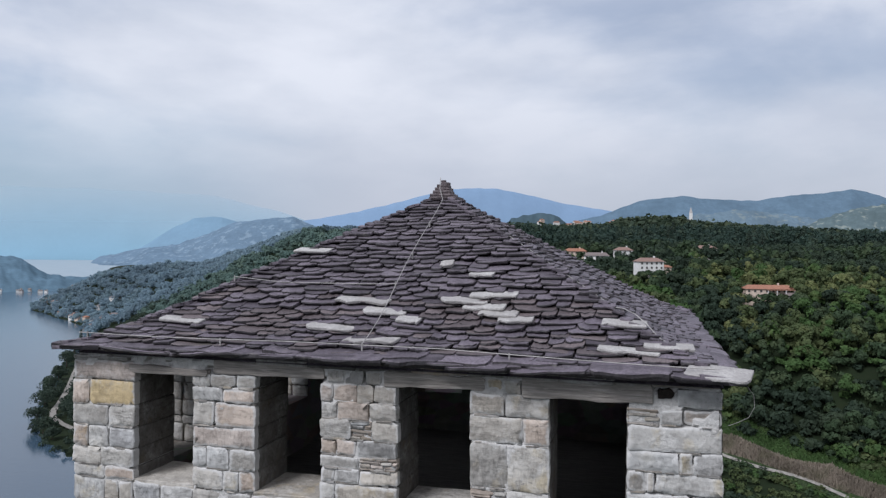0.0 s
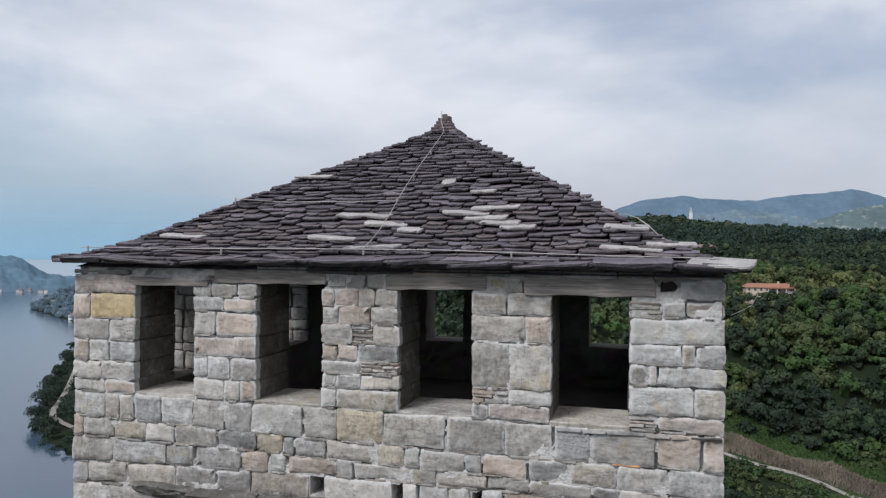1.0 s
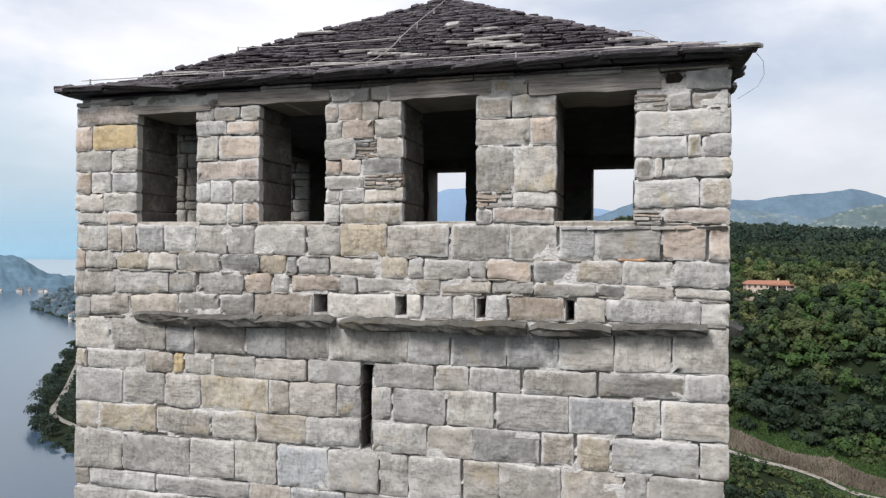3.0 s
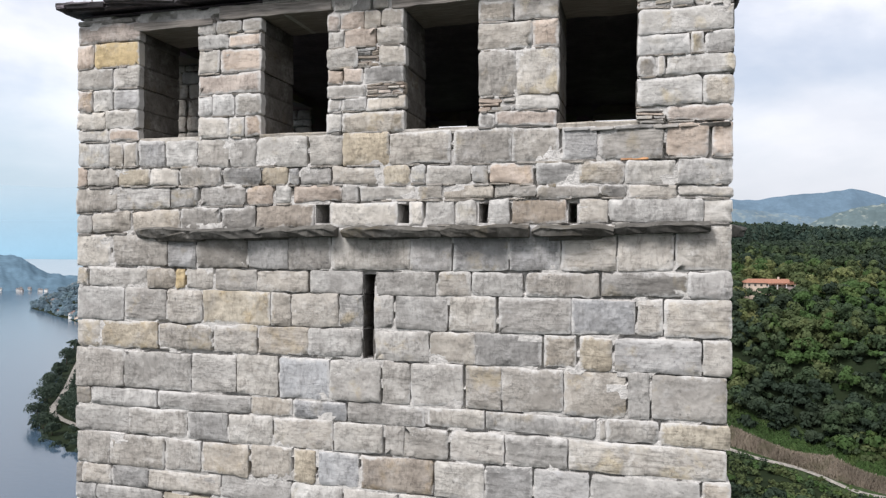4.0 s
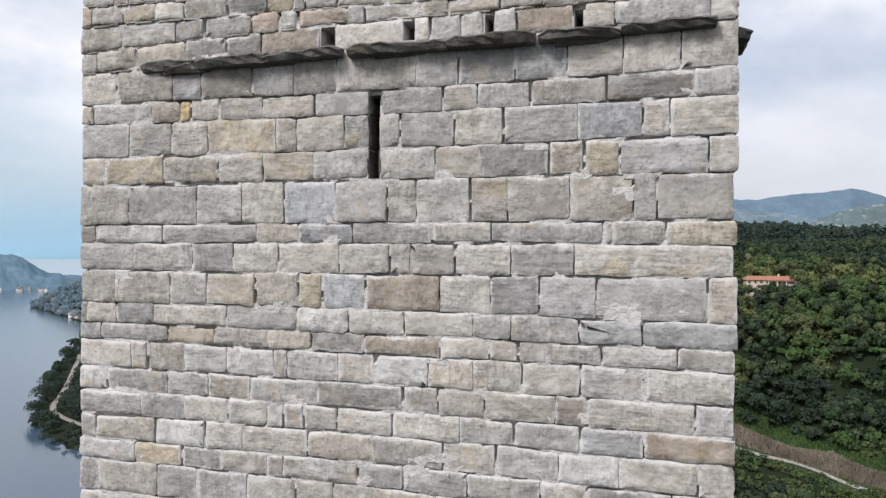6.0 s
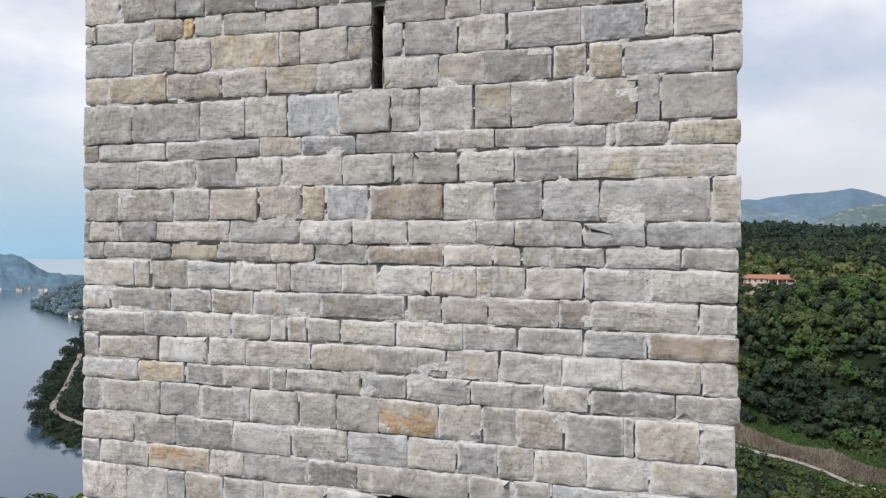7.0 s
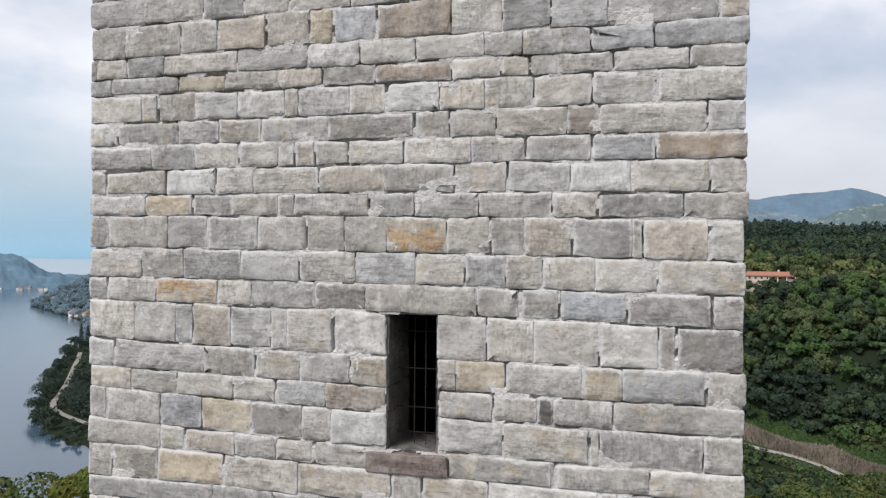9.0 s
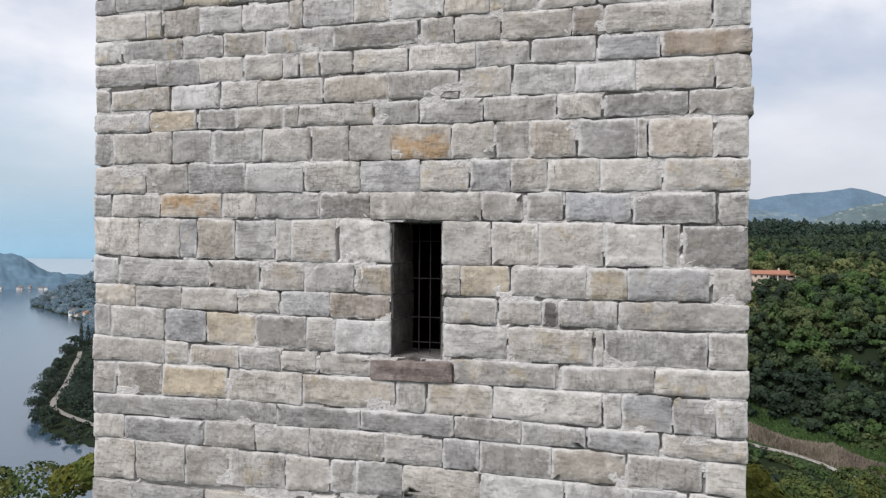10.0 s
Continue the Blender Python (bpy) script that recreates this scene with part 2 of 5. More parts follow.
def foliage_material(name, a, b, c3, size=0.14, rough=0.75, thin=0.38):
    k = Mat(name, rough=rough, spec=0.2).world_space()
    c = k.mix(k.random(True), a, b)
    c = k.mix(k.span(k.noise(size, 2, 0.5), 0.50, 0.66, 0, 0.8), c, c3)
    c = k.mix(k.span(k.noise(size * 0.55, 3, 0.6), 0.36, 0.54, 0.6, 0.0), c, tuple(v * 0.6 for v in a))
    k.color(c)
    tr = k.node("ShaderNodeBsdfTranslucent")
    k.link(c, tr.inputs["Color"])
    ms = k.node("ShaderNodeMixShader", Fac=thin)
    k.link(k.bsdf.outputs[0], ms.inputs[1])
    k.link(tr.outputs[0], ms.inputs[2])
    k.link(ms.outputs[0], k.t.nodes["Material Output"].inputs["Surface"])
    return k.m


LEAF_WOOD = foliage_material("woodland_leaves", (0.045, 0.074, 0.038), (0.060, 0.092, 0.045), (0.088, 0.114, 0.055), 0.11)
LEAF_WOOD_DEEP = foliage_material("deep_green_leaves", (0.033, 0.052, 0.034), (0.041, 0.064, 0.041), (0.053, 0.074, 0.042), 0.11)
LEAF_WOOD_OLIVE = foliage_material("olive_woodland_leaves", (0.078, 0.108, 0.045), (0.102, 0.132, 0.055), (0.132, 0.152, 0.062), 0.16)
LEAF_WOOD_FRESH = foliage_material("fresh_green_leaves", (0.065, 0.120, 0.038), (0.083, 0.141, 0.048), (0.106, 0.146, 0.049), 0.11)
LEAF_WOOD_BLOOM = foliage_material("yellowish_chestnut_leaves", (0.140, 0.168, 0.064), (0.188, 0.208, 0.084), (0.225, 0.228, 0.104), 0.16)
# LEAF_RIDGE, LEAF_SHORE, LEAF_SLOPE and LEAF_DARK have bluish haze mixed into their colour
LEAF_RIDGE = foliage_material("ridge_woodland", (0.034, 0.060, 0.048), (0.044, 0.073, 0.055), (0.068, 0.093, 0.058), 0.06)
LEAF_FAR = foliage_material("far_woodland", (0.040, 0.062, 0.040), (0.066, 0.092, 0.054), (0.09, 0.110, 0.06), 0.03)
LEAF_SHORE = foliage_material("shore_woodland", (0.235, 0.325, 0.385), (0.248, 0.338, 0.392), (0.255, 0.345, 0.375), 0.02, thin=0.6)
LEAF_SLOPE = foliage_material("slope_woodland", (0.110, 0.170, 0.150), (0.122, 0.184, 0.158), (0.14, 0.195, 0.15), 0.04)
LEAF_DARK = foliage_material("dark_leaves", (0.038, 0.058, 0.045), (0.058, 0.082, 0.058), (0.05, 0.074, 0.048))
LEAF_YELLOW = foliage_material("yellow_green_leaves", (0.10, 0.125, 0.022), (0.20, 0.19, 0.04), (0.07, 0.11, 0.025), 0.5)
LEAF_GREEN = foliage_material("green_leaves", (0.048, 0.078, 0.026), (0.095, 0.130, 0.038), (0.15, 0.15, 0.04), 0.35)


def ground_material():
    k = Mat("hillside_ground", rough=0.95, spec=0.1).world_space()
    # near-black: shade in the gaps between trees is put into this colour
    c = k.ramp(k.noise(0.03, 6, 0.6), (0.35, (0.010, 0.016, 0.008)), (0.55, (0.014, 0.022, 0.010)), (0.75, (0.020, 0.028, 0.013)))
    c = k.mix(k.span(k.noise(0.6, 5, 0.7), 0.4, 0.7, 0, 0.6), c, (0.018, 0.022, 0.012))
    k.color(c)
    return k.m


GROUND = ground_material()


def water_material():
    k = Mat("lake_water", rough=0.12, spec=0.5).world_space()
    k.color((0.045, 0.075, 0.11))
    k.bump(k.noise(0.35, 4, 0.6, 0.3), 0.25, 0.3)
    return k.m


WATER = water_material()
BARK = plain("bark", (0.09, 0.07, 0.055), 0.9, 0, 0.3, 20)

# ---- land: one sheet, in metres ahead (d) and to the right (u) of the first eye ----
EYE = Vector((2.27, -5.65, 0.0))
FWD = Vector((-math.sin(radians(YAW)), math.cos(radians(YAW)), 0))
RGT = Vector((math.cos(radians(YAW)), math.sin(radians(YAW)), 0))
LAKE = -115.0


def place(u, d, z=0.0):
    return EYE + RGT * u + FWD * d + Vector((0, 0, z))


def table(x, *pts):
    return float(np.interp(x, [p[0] for p in pts], [p[1] for p in pts]))


def coast(d):
    """Where the near shore of the lake runs: metres to the right at d metres ahead."""
    return table(d, (-3000, -900), (0, -260), (100, -170), (200, -112), (300, -138), (400, -186), (430, -208), (445, -238), (470, -264), (500, -288), (522, -300), (600, -336), (705, -383), (774, -412), (860, -446), (963, -482), (1137, -561),
                 (1450, -838), (1650, -850), (1850, -890), (2600, -1290), (3500, -1690), (4900, -2390))


def land(u, d):
    r = math.hypot(u, d)
    s = u / max(d, 1.0) if d > 0 else 1.0
    hill = table(r, (0, -1), (12, -2), (40, -14), (90, -46), (170, -76), (250, -80), (285, -70), (314, -57), (333, -43), (347, -26), (393, -15),
                 (430, -9), (548, 3), (790, 18), (1100, 28), (1600, 46), (2300, 70), (2700, 66), (3600, 40), (5000, 20))
    if d > 0 and r > 790:       # the ridge swells round the church and sinks farther along
        hill += 17 * math.exp(-((s - 0.31) / 0.07) ** 2 - ((r - 1500) / 300) ** 2)
        hill *= 1 - 0.45 * table(s, (0.40, 0.0), (0.60, 1.0)) * min(1.0, (r - 790) / 400)
    if d > 0 and s < 0.06:      # the long spur that sinks towards the lake
        crest = table(s, (-0.7, -100), (-0.5, -60), (-0.46, -50), (-0.34, -33), (-0.26, 4), (-0.21, 30), (-0.17, 38), (0.0, 50), (0.06, 72))
        fade = table(d, (400, 0.8), (900, 1.0), (1500, 1.0), (2100, 0.35), (3000, 0.2), (5000, 0.2))
        fade = fade + (1 - fade) * table(s, (-0.2, 0.0), (0.06, 1.0))
        hill = min(hill, LAKE + (crest - LAKE) * fade)
    inland = u - coast(d)
    shelf = 45.0 * table(d, (400, 0.0), (440, 1.0), (820, 1.0), (950, 0.0))      # low flat cape before the slope
    rise = LAKE + (0.06 * min(inland, shelf) + 0.45 * max(0.0, inland - shelf) if inland > 0 else 0.25 * inland)
    z = min(hill, rise)
    n = noise.noise(Vector((u / 160, d / 160, 0.3))) * min(14, 0.02 * r) + noise.noise(Vector((u / 45, d / 45, 5.1))) * min(4, 0.008 * r)
    return max(z + n * min(1, max(0, inland - 70) / 120), LAKE - 25)


def dry(u, d):
    return land(u, d) > LAKE + 0.5


def build_ground():
    verts, faces = [], []
    radii = [0.0, 6, 14] + [14 * 1.043 ** i for i in range(1, 142)]
    steps = 260
    for r in radii:
        for s in range(steps):
            a = 2 * math.pi * s / steps
            u, d = r * math.sin(a), r * math.cos(a)
            verts.append(place(u, d, land(u, d)))
    for i in range(len(radii) - 1):
        for s in range(steps):
            a, b = i * steps + s, i * steps + (s + 1) % steps
            faces.append((a, b, b + steps, a + steps))
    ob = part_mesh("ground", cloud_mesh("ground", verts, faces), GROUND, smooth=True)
    tagged(ob, "wooded green hillsides falling to a lake", "ground", kind="structure")


build_ground()


def build_lake():
    bm = bmesh.new()
    n = 48
    vs = [bm.verts.new(place(4950 * math.sin(2 * math.pi * i / n), 4950 * math.cos(2 * math.pi * i / n), LAKE)) for i in range(n)]
    bm.faces.new(vs[::-1])
    tagged(part("water", bm, WATER), "calm grey-blue lake between wooded shores", "lake", kind="structure")


build_lake()

# ---- woods, far hills, houses ----
def quads_mesh(name, corners):
    """A mesh of loose quads from an array of n x 4 x 3."""
    n = len(corners)
    me = bpy.data.meshes.new(name)
    me.vertices.add(4 * n)
    me.vertices.foreach_set("co", np.ascontiguousarray(corners, dtype=np.float32).ravel())
    me.loops.add(4 * n)
    me.loops.foreach_set("vertex_index", np.arange(4 * n, dtype=np.int32))
    me.polygons.add(n)
    me.polygons.foreach_set("loop_start", np.arange(0, 4 * n, 4, dtype=np.int32))
    me.update(calc_edges=True)
    return me


gen = np.random.default_rng(11)


def leaf_quads(centres, normals, size, stray=0.45):
    """Irregular four-cornered sprays of leaves round the centres, facing roughly along the normals."""
    n = len(centres)
    nrm = normals + gen.normal(0, stray, (n, 3))
    nrm /= np.linalg.norm(nrm, axis=1, keepdims=True)
    a = np.cross(nrm, gen.normal(0, 1, (n, 3)))
    a /= np.linalg.norm(a, axis=1, keepdims=True)
    b = np.cross(nrm, a)
    sz = np.asarray(size).reshape(-1, 1) * gen.uniform(0.6, 1.3, (n, 1))
    out = np.empty((n, 4, 3))
    for k, (p, q) in enumerate(((-1, -0.8), (1, -0.9), (0.8, 1), (-0.9, 0.8))):
        out[:, k] = centres + a * sz * p * gen.uniform(0.5, 1.0, (n, 1)) + b * sz * q * gen.uniform(0.5, 1.0, (n, 1))
    return out


def crown_quads(base, height, radius, lobes, leaves, size, squash=0.85, stray=0.45):
    """The crown of one tree: several uneven lobes covered with sprays, with gaps between them."""
    ang = gen.uniform(0, 2 * np.pi, lobes)
    rad = radius * gen.uniform(0.15, 0.75, lobes)
    lift = height * (0.45 + 0.5 * gen.random(lobes) * (1 - 0.5 * rad / radius))
    mid = np.stack([rad * np.cos(ang), rad * np.sin(ang), lift], 1) + base
    mid[0] = base + np.array([0, 0, height - 0.42 * radius])
    lr = radius * gen.uniform(0.36, 0.62, lobes)
    pick = gen.integers(0, lobes, leaves)
    d = gen.normal(0, 1, (leaves, 3))
    d[:, 2] = np.abs(d[:, 2]) * 1.1 - 0.35
    d /= np.linalg.norm(d, axis=1, keepdims=True)
    c = mid[pick] + d * (lr[pick] * gen.uniform(0.90, 1.04, leaves))[:, None] * np.array([1, 1, squash])
    return leaf_quads(c, d, size, stray)


MEADOW = lambda s, r: 0.33 < s < 0.78 and 262 < r + 56 * (s - 0.5) < 309


def scatter(d0, d1, s0, s1, gap, skip=None):
    """Loose grid of places on land, ahead between d0 and d1 and between the sights s0 and s1 (right over ahead)."""
    out, d = [], d0
    while d < d1:
        u = s0 * d + gen.uniform(0, gap)
        while u < s1 * d:
            uu, dd = u + gen.uniform(-0.4, 0.4) * gap, d + gen.uniform(-0.4, 0.4) * gap
            if dry(uu, dd) and not (skip and skip(uu / dd, math.hypot(uu, dd))):
                out.append((uu, dd))
            u += gap
        d += gap
    return out


WOOD_KINDS = ((LEAF_WOOD, ""), (LEAF_WOOD_DEEP, ", deep green crowns"), (LEAF_WOOD_OLIVE, ", olive crowns"), (LEAF_WOOD_FRESH, ", fresh green crowns"), (LEAF_WOOD_BLOOM, ", yellowish crowns"))


def stand(u, d):
    """Which kind of tree grows there: species keep together in drifts, olive ones round the farmhouse, fresh ones in the hollow beside it."""
    s, r = u / d, math.hypot(u, d)
    drift = noise.noise(Vector((u / 30, d / 30, 2.2))) + gen.normal(0, 0.15)
    near = lambda s0, r0, ds, dr: math.exp(-((s - s0) / ds) ** 2 - ((r - r0) / dr) ** 2)
    if gen.random() < 0.9 * near(0.585, 392, 0.075, 16):
        return 3
    if gen.random() < 0.65 * near(0.56, 440, 0.16, 26) + 0.75 * near(0.43, 372, 0.03, 26) + 0.5 * near(0.40, 455, 0.06, 30):
        return 4 if gen.random() < 0.5 else 2
    if r > 520:
        return 1 if drift < 0.22 else 0
    return 1 if drift < -0.12 else 2 if drift > 0.26 else 3 if drift > 0.14 else 0


def woods(name, places, material, label, height, radius, lobes, leaves, size, stray=0.26):
    """Many crowns as one mesh for each kind of tree."""
    kinds = [[] for _ in WOOD_KINDS]
    for u, d in places:
        h = gen.uniform(*height)
        p = place(u, d, land(u, d) - 1.0)
        kind = stand(u, d) if material is LEAF_WOOD else 0
        kinds[kind].append(crown_quads(np.array(p), h, gen.uniform(*radius), lobes, leaves, size, stray=stray))
    for crowns, (mat, word) in zip(kinds, WOOD_KINDS):
        if crowns:
            ob = part_mesh(name, quads_mesh(name, np.concatenate(crowns)), mat if material is LEAF_WOOD else material)
            tagged(ob, label + word, "trees", kind="stuff")


HOUSE_SPOTS = ((0.455, 372), (0.290, 425), (0.255, 505), (0.21, 515), (0.225, 498), (0.185, 525), (0.37, 560))
def clear(s, r):
    d = r / math.hypot(1, s)
    return MEADOW(s, r) or any(abs(s - a) * d < 13 and -9 < d - b < 9 for a, b in HOUSE_SPOTS)


woods("woodland", scatter(190, 470, 0.33, 0.70, 6.6, clear), LEAF_WOOD, "dense mixed green woodland on a steep hillside", (5, 14), (3.2, 5.8), 6, 330, 0.70)
woods("bushes", scatter(190, 470, 0.33, 0.70, 4.8, clear), LEAF_WOOD, "undergrowth between the trees of the hillside", (2.5, 5), (2.4, 3.8), 4, 58, 0.85)
woods("woodland", scatter(250, 480, -0.02, 0.33, 7.5, clear), LEAF_WOOD, "dense green woodland behind the tower", (7, 13), (4, 6.5), 6, 80, 1.2)
woods("bushes", scatter(215, 300, 0.33, 0.70, 3.6, lambda s, r: not (258 < r + 56 * (s - 0.5) < 292)), LEAF_WOOD, "low green bushes below the track", (2.0, 4.2), (1.6, 2.8), 5, 60, 0.55)
SHORE_ROAD = [(-215, 462), (-239, 484), (-258, 500), (-276, 517), (-292, 536), (-303, 556), (-312, 582), (-326, 617), (-346, 664), (-369, 716), (-390, 765), (-412, 812)]
ROAD_AT = lambda d: table(d, *[(b, a) for a, b in SHORE_ROAD])
woods("bushes", [(s * r / math.hypot(1, s), r / math.hypot(1, s)) for s, r in ((q, gen.uniform(290, 293.5) - 56 * (q - 0.5)) for q in gen.uniform(0.36, 0.72, 70))], LEAF_WOOD, "low bushes leaning over the track", (1.2, 2.6), (1.2, 2.4), 5, 50, 0.4)
woods("bushes", [p for p in scatter(296, 322, 0.34, 0.70, 5.5) if MEADOW(p[0] / p[1], math.hypot(*p)) and gen.random() < (0.6 if p[1] * math.hypot(1, p[0] / p[1]) + 56 * (p[0] / p[1] - 0.5) > 304 else 0.05)], LEAF_WOOD, "scattered bushes at the edge of the meadow", (1.5, 3.4), (1.4, 2.6), 5, 50, 0.5)
woods("bushes", [(coast(432 + 7.0 * i) + gen.uniform(0.5, 7), 432 + 7.0 * i) for i in range(68)], LEAF_DARK, "low dark bushes along the lake shore", (2.5, 5), (2.2, 3.6), 5, 40, 0.8)
woods("bushes", [p for p in scatter(440, 860, -0.66, -0.44, 6.5) if abs(p[0] - ROAD_AT(p[1])) > 4.5 and p[0] < ROAD_AT(p[1]) + 40 and gen.random() < 0.3], LEAF_DARK, "dark shrubs between road and water", (2.5, 7), (3, 5), 5, 60, 0.8)
woods("woodland", scatter(446, 1000, -0.66, -0.40, 8.5, lambda s, r: s * r / math.hypot(1, s) < ROAD_AT(r / math.hypot(1, s)) + 8), LEAF_DARK, "dark trees crowding a small cape", (7, 14), (4.5, 7.5), 7, 100, 0.95)
woods("woodland", scatter(480, 640, -0.14, 0.10, 9.0), LEAF_RIDGE, "dark green woodland in the hollow behind the tower", (7, 14), (5, 7), 7, 120, 1.0)
woods("woodland", scatter(470, 620, 0.10, 0.70, 10, clear), LEAF_WOOD, "dense green woodland below the ridge", (8, 16), (5, 7.5), 7, 90, 1.25)
woods("woodland", scatter(620, 1000, 0.10, 0.70, 12), LEAF_RIDGE, "dense dark woodland along the ridge", (8, 24), (5, 8.5), 7, 90, 1.35)
woods("woodland", scatter(1000, 2500, 0.08, 0.72, 24), LEAF_FAR, "distant woodland on the hills", (11, 19), (11, 18), 5, 18, 5.0)
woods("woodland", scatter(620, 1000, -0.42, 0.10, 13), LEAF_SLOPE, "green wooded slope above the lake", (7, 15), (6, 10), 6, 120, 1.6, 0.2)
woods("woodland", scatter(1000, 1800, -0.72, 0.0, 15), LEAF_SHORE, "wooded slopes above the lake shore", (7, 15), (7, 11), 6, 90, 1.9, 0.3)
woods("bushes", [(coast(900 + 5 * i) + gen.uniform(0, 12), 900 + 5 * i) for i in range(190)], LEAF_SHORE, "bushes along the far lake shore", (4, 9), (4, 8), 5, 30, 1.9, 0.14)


# far ridges, too far to shift: crest heights along the sight; haze painted in as blue colour and glow
def ridge(name, d, crest, colour, glow, label, drop=700.0, mottle=0.7, grain=0.0, clearings=0.0, fade=None, bare=(0.21, 0.235, 0.215)):
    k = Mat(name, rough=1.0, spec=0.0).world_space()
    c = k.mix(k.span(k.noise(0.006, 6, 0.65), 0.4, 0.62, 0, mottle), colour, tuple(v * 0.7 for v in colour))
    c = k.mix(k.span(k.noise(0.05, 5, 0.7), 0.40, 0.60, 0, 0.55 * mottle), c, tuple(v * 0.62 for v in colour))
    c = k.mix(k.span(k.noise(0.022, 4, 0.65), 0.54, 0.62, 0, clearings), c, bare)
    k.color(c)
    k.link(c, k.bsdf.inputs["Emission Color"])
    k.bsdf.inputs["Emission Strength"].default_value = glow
    if fade:        # upper slopes made transparent to stand for haze
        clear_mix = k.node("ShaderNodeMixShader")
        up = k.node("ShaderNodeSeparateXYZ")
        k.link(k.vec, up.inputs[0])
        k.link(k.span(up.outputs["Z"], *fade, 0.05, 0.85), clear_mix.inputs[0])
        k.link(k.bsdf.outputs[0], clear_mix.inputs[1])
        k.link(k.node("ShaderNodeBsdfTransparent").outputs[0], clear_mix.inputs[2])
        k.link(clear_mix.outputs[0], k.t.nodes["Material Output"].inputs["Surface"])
    xs = np.linspace(crest[0][0], crest[-1][0], 420)
    verts, faces, rows = [], [], 22
    for i, s in enumerate(xs):
        top = 17.8 + table(s, *crest) * d + 6 * noise.noise(Vector((s * 60, d * 0.01, 0))) + 14 * noise.noise(Vector((s * 17, d * 0.01, 3)))
        for q in range(rows):
            f = q / (rows - 1)
            dd = d - drop * f
            z = top + (LAKE - 5 - top) * f ** 1.25 + 22 * math.sin(math.pi * f) * noise.noise(Vector((s * 26, f * 3.0, d * 0.01)))
            z += grain * noise.noise(Vector((s * d / 24, dd / 30, 2)))
            verts.append(place(s * dd, dd, z))
    for i in range(len(xs) - 1):
        for q in range(rows - 1):
            a = i * rows + q
            faces.append((a, a + 1, a + rows + 1, a + rows))
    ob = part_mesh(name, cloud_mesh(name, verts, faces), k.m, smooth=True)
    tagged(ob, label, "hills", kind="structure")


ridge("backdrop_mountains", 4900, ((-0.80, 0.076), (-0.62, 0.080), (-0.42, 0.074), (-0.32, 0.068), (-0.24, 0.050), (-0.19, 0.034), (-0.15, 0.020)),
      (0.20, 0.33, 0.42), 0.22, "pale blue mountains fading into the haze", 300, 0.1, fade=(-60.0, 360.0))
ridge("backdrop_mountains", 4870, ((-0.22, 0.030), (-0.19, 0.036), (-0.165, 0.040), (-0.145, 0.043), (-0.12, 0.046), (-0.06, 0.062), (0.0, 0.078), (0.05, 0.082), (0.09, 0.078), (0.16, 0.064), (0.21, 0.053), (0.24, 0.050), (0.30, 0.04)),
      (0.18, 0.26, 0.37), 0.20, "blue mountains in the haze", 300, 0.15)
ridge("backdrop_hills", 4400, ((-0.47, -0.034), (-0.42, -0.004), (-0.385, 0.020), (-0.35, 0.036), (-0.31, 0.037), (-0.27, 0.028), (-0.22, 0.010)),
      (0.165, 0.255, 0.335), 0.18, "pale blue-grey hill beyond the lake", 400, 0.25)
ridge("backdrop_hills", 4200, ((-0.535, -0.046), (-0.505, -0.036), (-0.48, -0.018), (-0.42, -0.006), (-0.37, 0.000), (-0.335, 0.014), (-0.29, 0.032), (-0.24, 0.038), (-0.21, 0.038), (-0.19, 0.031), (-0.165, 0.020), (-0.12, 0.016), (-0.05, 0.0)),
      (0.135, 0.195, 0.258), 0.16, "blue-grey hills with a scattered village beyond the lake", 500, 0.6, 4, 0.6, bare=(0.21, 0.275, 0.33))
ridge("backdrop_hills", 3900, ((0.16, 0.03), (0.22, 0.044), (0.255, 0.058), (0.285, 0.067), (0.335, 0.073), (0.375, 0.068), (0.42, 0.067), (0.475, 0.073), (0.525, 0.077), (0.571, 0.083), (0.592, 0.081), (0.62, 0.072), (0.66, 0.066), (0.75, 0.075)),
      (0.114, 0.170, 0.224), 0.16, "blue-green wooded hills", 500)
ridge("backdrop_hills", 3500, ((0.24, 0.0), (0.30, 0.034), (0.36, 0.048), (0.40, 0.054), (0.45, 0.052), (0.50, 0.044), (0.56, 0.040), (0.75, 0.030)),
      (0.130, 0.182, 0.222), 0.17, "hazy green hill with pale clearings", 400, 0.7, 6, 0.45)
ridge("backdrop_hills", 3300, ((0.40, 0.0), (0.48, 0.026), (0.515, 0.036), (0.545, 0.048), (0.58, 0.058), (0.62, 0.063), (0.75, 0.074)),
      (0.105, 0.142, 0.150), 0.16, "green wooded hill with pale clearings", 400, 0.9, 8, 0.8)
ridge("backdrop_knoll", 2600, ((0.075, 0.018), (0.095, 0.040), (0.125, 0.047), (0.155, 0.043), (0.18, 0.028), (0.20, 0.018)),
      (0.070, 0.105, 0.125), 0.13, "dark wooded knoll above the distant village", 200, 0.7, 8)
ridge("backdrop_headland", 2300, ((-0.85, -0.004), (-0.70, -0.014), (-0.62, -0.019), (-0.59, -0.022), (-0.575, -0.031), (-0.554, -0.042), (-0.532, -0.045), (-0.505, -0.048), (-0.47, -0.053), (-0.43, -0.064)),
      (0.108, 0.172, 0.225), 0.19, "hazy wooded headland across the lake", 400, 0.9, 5)
